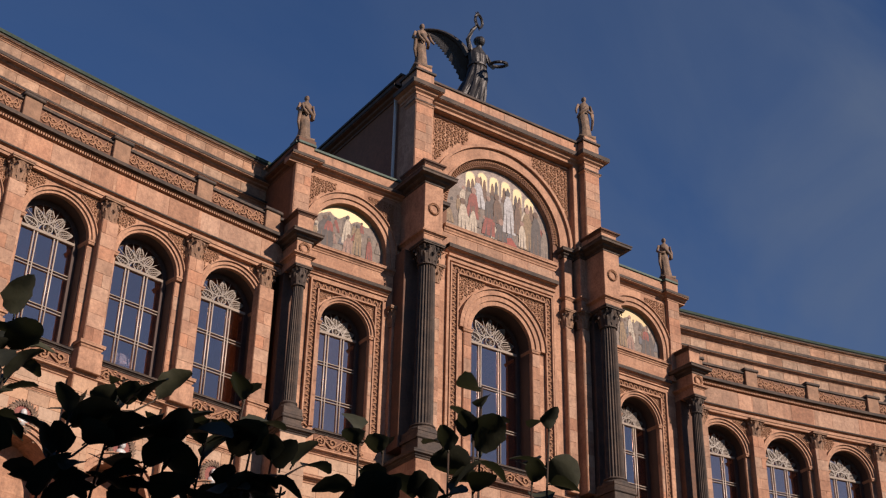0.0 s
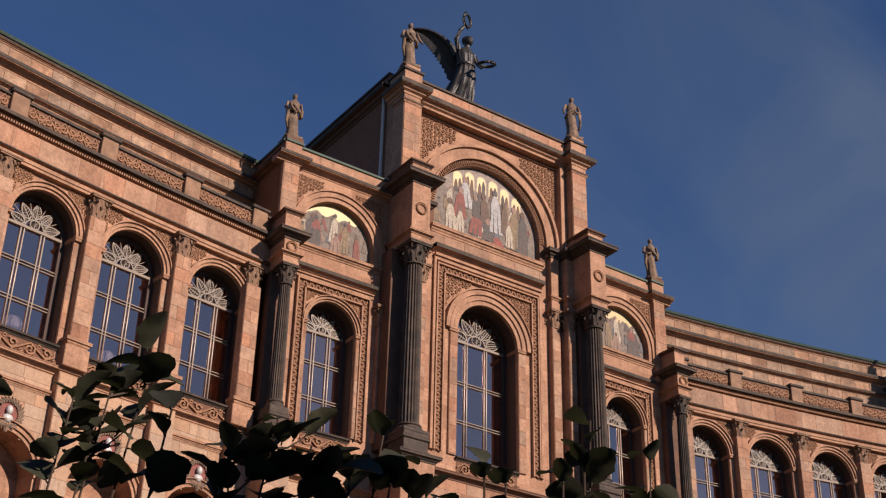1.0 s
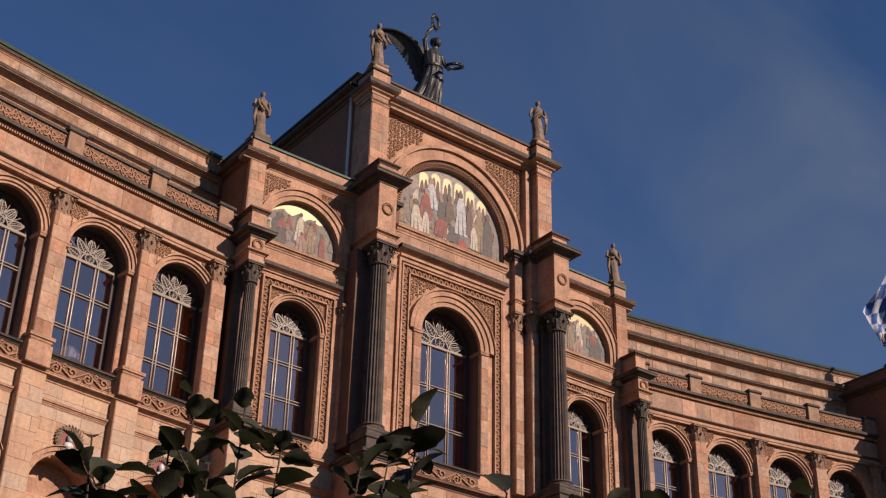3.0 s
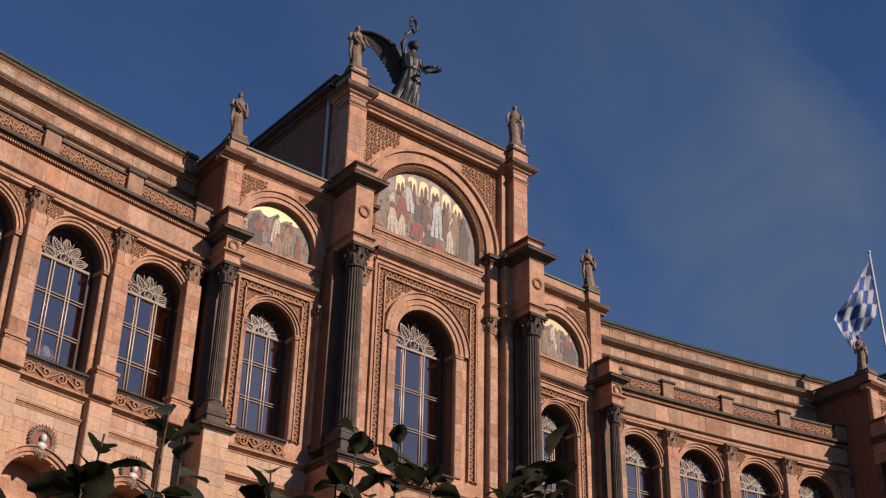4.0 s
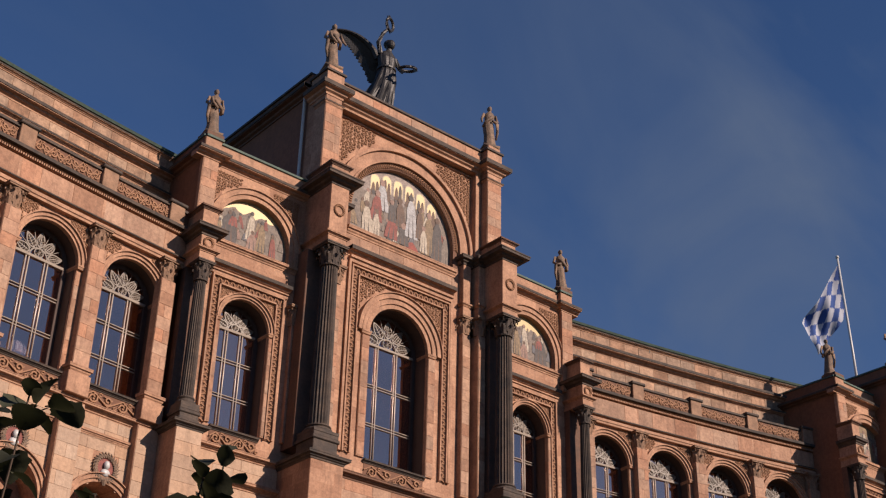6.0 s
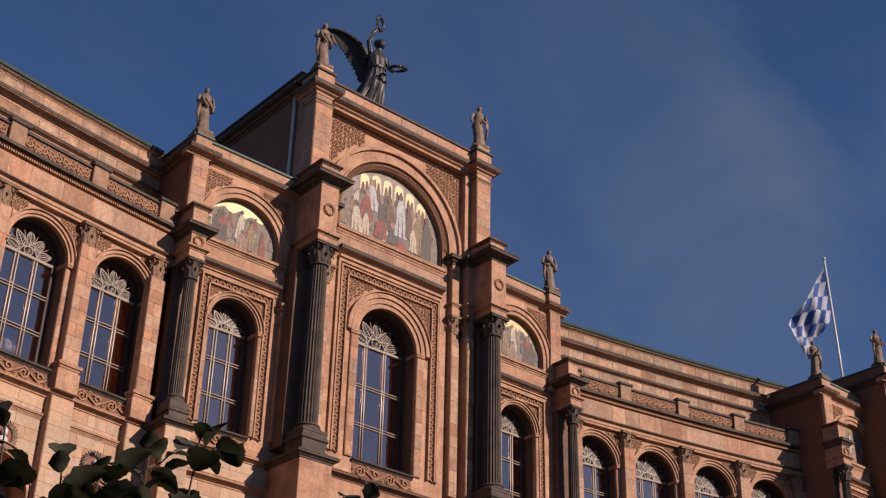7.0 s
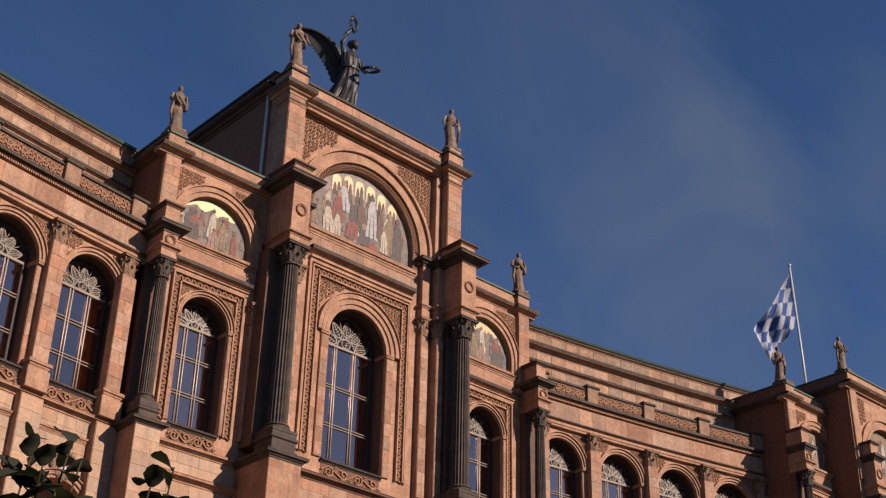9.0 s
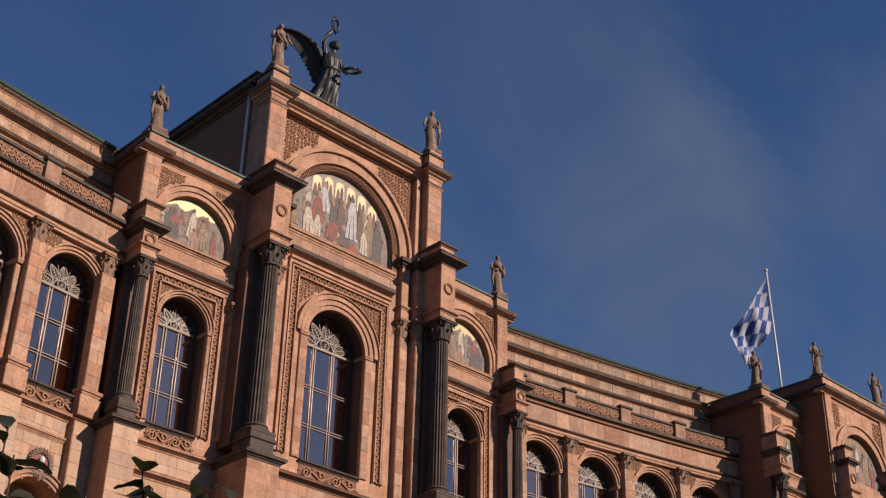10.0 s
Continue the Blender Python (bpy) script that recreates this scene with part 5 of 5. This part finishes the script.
statue(39.3, -5.0, 35.42, -30, 8, "weathered robed statue on the end pavilion's edge", 2.2)


def wreath(bm, c, r, ax, up, thick=0.1):
    """A leafy ring round c in the plane of ax and up."""
    c, ax, up = Vector(c), Vector(ax).normalized(), Vector(up).normalized()
    pts = [c + (ax * math.cos(2 * math.pi * i / 16) + up * math.sin(2 * math.pi * i / 16)) * r for i in range(17)]
    tube(bm, pts, thick, 6)
    rnd = random.Random(5)
    for i in range(30):
        a = 2 * math.pi * i / 30
        d = ax * math.cos(a) + up * math.sin(a)
        t = up * math.cos(a) - ax * math.sin(a)
        s = rnd.choice((-1, 1))
        tube(bm, [c + d * r, c + d * (r + s * 0.13) + t * 0.16], 0.05, 4, 0.015)


def winged_figure():
    """A bronze winged figure with two wreaths, one raised and one held out."""
    bm = B()
    rings = [(0.0, 0.95, 0.9, -0.55, 0.3), (0.25, 0.9, 0.82, -0.5, 0.25), (0.9, 0.76, 0.68, -0.34, 0.14), (1.6, 0.62, 0.56, -0.15, 0.04), (2.3, 0.5, 0.46, 0.02, -0.05),
             (2.75, 0.44, 0.4, 0.04, -0.06), (3.0, 0.36, 0.32, 0.04, -0.06), (3.25, 0.4, 0.32, 0.04, -0.06), (3.6, 0.44, 0.32, 0.03, -0.06), (3.85, 0.42, 0.27, 0.03, -0.04),
             (4.0, 0.28, 0.2, 0.05, -0.06), (4.1, 0.14, 0.13, 0.08, -0.1), (4.3, 0.12, 0.12, 0.1, -0.13)]
    ellipse_body(bm, rings, 40, 11, 3, 0.1)
    for k in range(9):
        a = -2.4 + k * 0.55
        tube(bm, [(0.04 + 0.36 * math.cos(a), -0.06 + 0.32 * math.sin(a), 2.95), (-0.18 + 0.63 * math.cos(a), 0.04 + 0.57 * math.sin(a), 1.5), (-0.55 + 0.95 * math.cos(a + 0.1), 0.3 + 0.9 * math.sin(a + 0.1), 0.05)], 0.05, 5, 0.1)
    tube(bm, [(0.04 + 0.4 * math.cos(2 * math.pi * i / 14), -0.06 + 0.36 * math.sin(2 * math.pi * i / 14), 2.98) for i in range(15)], 0.07, 5)
    ball(bm, 0.12, -0.18, 4.48, 0.24, 0.88, 1.0, 1.15)
    ball(bm, 0.1, -0.08, 4.56, 0.26, 1.0, 1.0, 0.9)
    # arms
    tube(bm, [(-0.34, -0.1, 3.82), (-0.52, -0.2, 4.35), (-0.36, -0.3, 4.9), (-0.2, -0.32, 5.15)], 0.13, 8, 0.075)
    tube(bm, [(0.42, -0.1, 3.75), (0.62, -0.2, 3.25), (0.6, -0.5, 2.85), (0.5, -0.72, 2.76)], 0.13, 8, 0.075)
    wreath(bm, (-0.05, -0.34, 5.55), 0.34, (0.8, 0.6, 0), (0.15, 0, 1), 0.07)
    wreath(bm, (0.62, -1.0, 2.70), 0.36, (1, -0.3, 0.1), (0.3, 0.9, 0.35), 0.08)
    # wings: a bent arm with three ranks of long feathers
    for s, dirs in ((-1, Vector((-0.953, 0.302, 0))), (1, Vector((0.5, 0.87, 0)))):
        root = Vector((-0.26 if s < 0 else 0.12, 0.26, 3.75))
        d = dirs.normalized()
        arm = []
        for i in range(11):
            t = i / 10
            arm.append(root + d * (2.06 * t) + Vector((0, 0, 1.34 * math.sin(t * math.pi * 0.5) ** 0.6 + 0.14 * math.sin(t * math.pi))))
        tube(bm, arm, 0.16, 6, 0.05)
        for i in range(40):
            t = i / 39
            p = arm[min(10, int(t * 10))].lerp(arm[min(10, int(t * 10) + 1)], t * 10 % 1)
            length = 1.1 * (1 - t) ** 1.15 + 0.12 + 0.06 * (i % 2)
            fall = Vector((d.x * (0.05 + 0.55 * t), d.y * (0.05 + 0.55 * t) + 0.45 - 0.2 * t, -1.05 + 0.5 * t)).normalized()
            q = p + fall * length
            w = Vector((d.x, d.y, 0.2)).normalized() * (0.17 - 0.05 * t)
            nrm = d.cross(Vector((0, 0, 1))).normalized() * 0.03
            m_ = (p + q) / 2 + nrm * 1.5
            v = [bm.verts.new(c) for c in (p - w, p + w, m_ - w * 1.15, m_ + w * 1.15, q - w * 0.5, q + w * 0.5)]
            v2 = [bm.verts.new(u.co + nrm * 1.6) for u in v]
            for a in (v, v2):
                bm.faces.new((a[0], a[1], a[3], a[2]))
                bm.faces.new((a[2], a[3], a[5], a[4]))
            for a, b in ((0, 2), (2, 4), (4, 5), (5, 3), (3, 1), (1, 0)):
                bm.faces.new((v[a], v[b], v2[b], v2[a]))
    box(bm, -1.0, 1.0, -0.8, 1.0, -0.3, 0.03)
    return bm


ob = part("winged_statue", winged_figure(), BRONZE)
ob.matrix_basis = pose(-0.1, 1.95, 40.6, 0, 0, -8) @ Matrix.Diagonal((1.14, 1.14, 1.06, 1))
tagged(ob, "dark bronze winged statue raising one wreath and holding another", "statue")
bm = B()
worn_box(bm, -1.25, 1.25, -1.0, 1.2, -1.25, -0.3, 0.05)
ob = part("pedestal", bm, CORNICE, centre_wall, "weathered stone block under the bronze statue")
ob.matrix_basis = pose(-0.1, 1.95, 40.6, 0, 0, -8)


# ---- flag on the far pavilion ----
def flagpole():
    t = thing("flagpole", FAR @ pose(34.95, -1.0, 34.9), "white flagpole with a blue and white lozenge flag", "flagpole")
    bm = B()
    tube(bm, [(0, 0, 0), (-0.05, 0, 3), (-0.3, 0, 9.8)], 0.09, 10, 0.065)
    ball(bm, -0.31, 0, 9.88, 0.12)
    part("pole", bm, POLE, t, "white painted pole", True)
    for mat, par, nm, lab in ((FLAGW, 0, "white_lozenge", "white lozenges"), (FLAGB, 1, "blue_lozenge", "blue lozenges")):
        bm = B()
        nu, nv = 56, 36

        def at(u, v):
            hoist = Vector((-0.36 + 0.08 * v, 0, 9.3 - 3.6 * v))
            fly = Vector((-2.2, 1.7, -4.3)).lerp(Vector((-1.7, 1.4, -2.9)), v)
            wave = 0.22 * math.sin(u * 9 + v * 3.0) * (0.3 + u) + 0.1 * math.sin(u * 17 - v * 6) * u
            return hoist + fly * u + Vector((wave * 0.45, wave, -0.45 * u * (1 - u) + 0.10 * wave))
        for i in range(nu):
            for j in range(nv):
                u, v = (i + 0.5) / nu, (j + 0.5) / nv
                a, b = u * 3.6 + v * 3.4, u * 3.6 - v * 3.4 + 8
                if (int(a) + int(b)) % 2 == par:
                    bm.faces.new([bm.verts.new(at(x / nu, y / nv)) for x, y in ((i, j), (i + 1, j), (i + 1, j + 1), (i, j + 1))])
        bmesh.ops.remove_doubles(bm, verts=bm.verts, dist=0.0005)
        part(nm, bm, mat, t, lab, True)


flagpole()
bm = B()
tube(bm, [(0, 0, 0), (0, 0, 0.55)], 0.02, 5, 0.008)
ob = part("lightning_rod", bm, GRILLE)
ob.matrix_basis = pose(17.5, 0.5, 32.95)
tagged(ob, "thin metal lightning rod on the copper roof edge", "lightning rod")


# ---- white lamps behind the wing windows ----
def dome_lamp(m):
    t = thing("dome_lamp", m, "white ribbed dome lamp standing behind the window", "lamp", "lamps behind the windows")
    bm = B()
    lathe(bm, [(0.5, 0), (0.5, 0.08), (0.44, 0.3), (0.3, 0.5), (0.12, 0.6), (0.03, 0.62)], 18)
    part("shade", bm, LAMPW, t, "white glass shade", True)
    bm = B()
    for k in range(9):
        a = 2 * math.pi * k / 9
        tube(bm, [(math.cos(a) * r, math.sin(a) * r, z) for r, z in ((0.52, 0.05), (0.46, 0.31), (0.31, 0.52), (0.05, 0.64))], 0.02, 4)
    part("rib", bm, GRILLE, t, "thin metal ribs")
    bm = B()
    lathe(bm, [(0.2, -3.4), (0.2, -3.3), (0.03, -3.25), (0.03, 0.0), (0.1, 0.02)], 8)
    part("stand", bm, SASH, t)


for k in (1.5, 2.5):
    p, h = wing_point(k, 1.36)
    dome_lamp(pose(-p.x + 0.2, p.y, 21.8, 0, 0, h))


# ---- ground, wall added for shade, shrub ----
bm = B()
n = 24
for i in range(n + 1):
    for j in range(n + 1):
        bm.verts.new((-600 + 1200 * i / n, -600 + 1200 * j / n, 0))
bm.verts.ensure_lookup_table()
for i in range(n):
    for j in range(n):
        a = i * (n + 1) + j
        bm.faces.new((bm.verts[a], bm.verts[a + n + 1], bm.verts[a + n + 2], bm.verts[a + 1]))
tagged(part("ground", bm, GROUND), "dark grass and gravel ground below the palace", "ground", "", "structure")
# unseen wall, added behind the camera only to keep sun off the shrub
bm = B()
worn_box(bm, -42, -24, -46.6, -46.1, -0.05, 3.7, 0.03)
worn_box(bm, -42.1, -23.9, -46.7, -46.0, 3.7, 3.85, 0.03)
tagged(part("wall_garden", bm, WALL), "unseen plain wall added behind the camera to shade the shrub", "wall", "", "structure")


def horizon_ring():
    """A broad unseen ring added to cut low sky light, with an uneven tree-like crest."""
    rnd = random.Random(44)
    bm = B()
    n = 240
    rings = [[], [], [], []]
    for i in range(n):
        a = 2 * math.pi * i / n
        top = 27 + 4 * math.sin(5 * a) + 2.5 * math.sin(17 * a + 1) + rnd.uniform(-1.5, 1.5)
        for ring, (r, z) in zip(rings, ((148, -0.05), (145, top * 0.7), (150, top), (162, -0.05))):
            r += rnd.uniform(-2, 2)
            ring.append(bm.verts.new((r * math.cos(a), -20 + r * math.sin(a), z)))
    for p, q in zip(rings, rings[1:]):
        for i in range(n):
            j = (i + 1) % n
            bm.faces.new((p[i], p[j], q[j], q[i]))
    tagged(part("backdrop", bm, RING_GREEN), "unseen dark ring added to block low sky light", "backdrop", "", "structure")


# added out of view to darken the fill from the horizon
horizon_ring()


def leaf_mesh(seed, length=0.052):
    """An oval leaf, cupped along the rib, with a wavy rim and a short stalk."""
    rnd = random.Random(seed)
    bm = B()
    n = 7
    wid = length * rnd.uniform(0.33, 0.43)
    rows = []
    for i in range(n + 1):
        t = i / n
        w = wid * (math.sin(math.pi * (0.03 + 0.95 * t ** 0.95)) ** 0.6) * rnd.uniform(0.86, 1.12) + 0.0004
        z = -0.25 * length * t * t + rnd.uniform(-0.0006, 0.0006)
        y = length * (0.12 + 0.88 * t)
        rows.append([bm.verts.new((-w, y, z + w * 0.35)), bm.verts.new((-w * 0.5, y, z + w * 0.1)), bm.verts.new((0, y, z)), bm.verts.new((w * 0.5, y, z + w * 0.1)), bm.verts.new((w, y, z + w * 0.35))])
    for a, b in zip(rows, rows[1:]):
        for j in range(4):
            bm.faces.new((a[j], a[j + 1], b[j + 1], b[j]))
    tube(bm, [(0, 0, 0), (0, length * 0.14, 0.0003)], 0.0009, 3)
    return bm


LEAVES = [mesh_of("leaf", leaf_mesh(i, L), LEAF, True) for i, L in enumerate((0.041, 0.036, 0.031, 0.046, 0.027, 0.018))]

# tips of the leafy shoots and of the thin ones
DENSE = [(-31.95, -42.35, 2.015), (-31.98, -42.35, 1.996), (-31.92, -42.35, 2.000), (-31.82, -42.35, 1.994), (-31.91, -42.35, 1.979),
         (-31.99, -42.35, 1.960), (-31.65, -42.35, 1.993), (-31.86, -42.35, 1.968), (-32.15, -42.12, 2.127), (-32.11, -42.12, 2.101),
         (-32.00, -42.12, 2.125), (-31.97, -42.12, 2.142), (-32.03, -42.12, 2.102), (-32.28, -42.12, 2.021), (-32.18, -42.12, 2.050),
         (-32.24, -42.12, 2.008), (-32.01, -42.12, 2.064), (-32.67, -42.20, 1.958), (-32.77, -41.95, 2.041), (-32.66, -41.95, 2.075),
         (-32.70, -41.95, 2.045), (-33.06, -41.95, 2.059), (-33.13, -41.95, 2.046), (-32.89, -41.95, 2.101), (-32.84, -41.95, 2.133),
         (-32.94, -41.95, 2.067), (-33.41, -41.95, 2.048), (-33.39, -41.95, 2.036), (-33.62, -41.95, 2.034), (-33.47, -41.95, 2.068)]
THIN = [(-31.85, -42.35, 2.044), (-31.88, -42.35, 2.002), (-31.84, -42.35, 2.002), (-32.03, -42.35, 2.000), (-31.70, -42.35, 2.027),
        (-31.58, -42.35, 2.099), (-31.59, -42.35, 2.066), (-31.62, -42.35, 2.043), (-31.50, -42.35, 2.091), (-31.52, -42.35, 2.038),
        (-31.81, -42.35, 1.961), (-31.73, -42.35, 2.027), (-32.20, -42.12, 2.111), (-32.22, -42.12, 2.075), (-32.30, -42.12, 2.047),
        (-32.48, -42.20, 2.043), (-32.46, -42.20, 2.023), (-32.54, -42.20, 2.007), (-32.55, -42.20, 1.977), (-32.68, -42.20, 1.983),
        (-32.64, -42.20, 1.971), (-32.67, -41.95, 2.100), (-32.65, -41.95, 2.124), (-32.64, -41.95, 2.069), (-33.05, -41.95, 2.089),
        (-33.10, -41.95, 2.041), (-32.98, -41.95, 2.062), (-33.39, -41.95, 2.085), (-33.38, -41.95, 2.066), (-33.29, -41.95, 2.086),
        (-33.31, -41.95, 2.074), (-33.61, -41.95, 2.087), (-33.60, -41.95, 2.061), (-33.42, -41.95, 2.078), (-33.53, -41.95, 2.043)]


def shrub():
    rnd = random.Random(12)
    groups = {}
    made = [0]

    def bush_at(x):
        k = int((x + 34.2) // 0.95)
        if k not in groups:
            groups[k] = thing("shrub", pose(-33.9 + 0.95 * k, -42.05, 0), "leafy dark green shrub with upright shoots, in shade", "shrub", "shrubs beside the path")
        return groups[k]

    for tips, nl in ((DENSE, 9), (THIN, 6)):
        for tip in tips:
            b = bush_at(tip[0])
            o = b.matrix_basis.translation
            top = Vector(tip) - o - Vector((0, 0, 0.013))
            foot = Vector((top.x * 0.6 + rnd.uniform(-0.1, 0.1), rnd.uniform(-0.02, 0.2), 0.0))
            bend = Vector((rnd.uniform(-0.05, 0.05), rnd.uniform(-0.02, 0.05), 0))
            pts = []
            for i in range(13):
                t = i / 12
                pts.append(foot.lerp(top, t ** 1.0) + bend * math.sin(math.pi * t) * (1 + t))
            # the shoot is upright near its tip
            for i in range(7, 13):
                w = (i - 6) / 6
                up = top - Vector((0, 0, (12 - i) / 12 * top.z))
                pts[i] = pts[i].lerp(up + Vector((0.02 * math.sin(i + tip[0] * 9), 0.02 * math.cos(i * 1.3), 0)), w)
            bm = B()
            tube(bm, pts, 0.006, 5, 0.0009)
            part("stem", bm, BARK, b)
            # leafy shoots carry side twigs
            thin = tips is THIN
            if not thin:
                for k in range(1):
                    p0 = pts[12].lerp(pts[11], 0.15 + 0.26 * k)
                    a = rnd.uniform(0, 6.3)
                    p1 = p0 + Vector((math.cos(a), math.sin(a) * 0.6, rnd.uniform(0.3, 1.0))) * rnd.uniform(0.025, 0.045)
                    bm = B()
                    tube(bm, [p0, (p0 + p1) / 2 - Vector((0, 0, 0.004)), p1], 0.0014, 4, 0.0008)
                    part("twig", bm, BARK, b)
                    for i in range(3):
                        q = Matrix.Translation(p0.lerp(p1, 0.3 + 0.7 * i / 2)) @ Matrix.Rotation(a - 1.57 + (i - 2) * 1.1 + rnd.uniform(-0.4, 0.4), 4, 'Z') @ Matrix.Rotation(radians(rnd.uniform(-15, 65)), 4, 'X') @ Matrix.Rotation(rnd.uniform(-0.7, 0.7), 4, 'Y')
                        part_of("leaf", LEAVES[rnd.randrange(5)], b, "", q)
            for j in range(nl):
                d = 0.004 + (0.016 if thin else 0.012) * j + rnd.uniform(-0.004, 0.004)
                p = top - Vector((0, 0, d)) if d < 0.16 else pts[11].lerp(pts[10], min(1, (d - 0.16) / 0.16))
                if d < 0.16:
                    p = pts[12].lerp(pts[11], d / max(0.05, (pts[12] - pts[11]).length))
                az = j * 2.4 + rnd.uniform(-0.5, 0.5)
                el = radians(rnd.uniform(-25, 60) if j > 1 else rnd.uniform(10, 60))
                q = Matrix.Translation(p) @ Matrix.Rotation(az, 4, 'Z') @ Matrix.Rotation(el, 4, 'X') @ Matrix.Rotation(rnd.uniform(-0.6, 0.6), 4, 'Y')
                me = LEAVES[(2 if thin else 5) if j == 0 else 4 if j == 1 else rnd.randrange(4)]
                part_of("leaf", me, b, "", q)
                made[0] += 1
    # the dense lower crown of each shrub, joined
    for k, b in sorted(groups.items()):
        src = [[v.co.copy() for v in me.vertices] for me in LEAVES[:5]]
        fcs = [[tuple(p.vertices) for p in me.polygons] for me in LEAVES[:5]]
        vs, fs = [], []
        for i in range(1500):
            x = rnd.uniform(-0.5, 0.5)
            y = rnd.gauss(-0.03, 0.13)
            wx = b.matrix_basis.translation.x + x
            lim = 1.85 + 0.055 * math.exp(-((wx + 32.02) / 0.24) ** 2) + 0.03 * math.sin(9 * wx) - 0.5 * y * y
            z = lim - abs(rnd.gauss(0, 0.25))
            if y < -0.3 or z < 0.3:
                continue
            q = Matrix.Translation((x, y, z)) @ Matrix.Rotation(rnd.uniform(0, 6.3), 4, 'Z') @ Matrix.Rotation(radians(rnd.uniform(-20, 70)), 4, 'X') @ Matrix.Rotation(rnd.uniform(-0.7, 0.7), 4, 'Y')
            c = rnd.randrange(5)
            base = len(vs)
            vs += [q @ v for v in src[c]]
            fs += [tuple(base + a for a in f) for f in fcs[c]]
        me = bpy.data.meshes.new("crown")
        me.from_pydata(vs, [], fs)
        me.materials.append(LEAF)
        me.polygons.foreach_set("use_smooth", [True] * len(me.polygons))
        part_of("crown", me, b, "dense lower leaves")["kind"] = "stuff"


shrub()
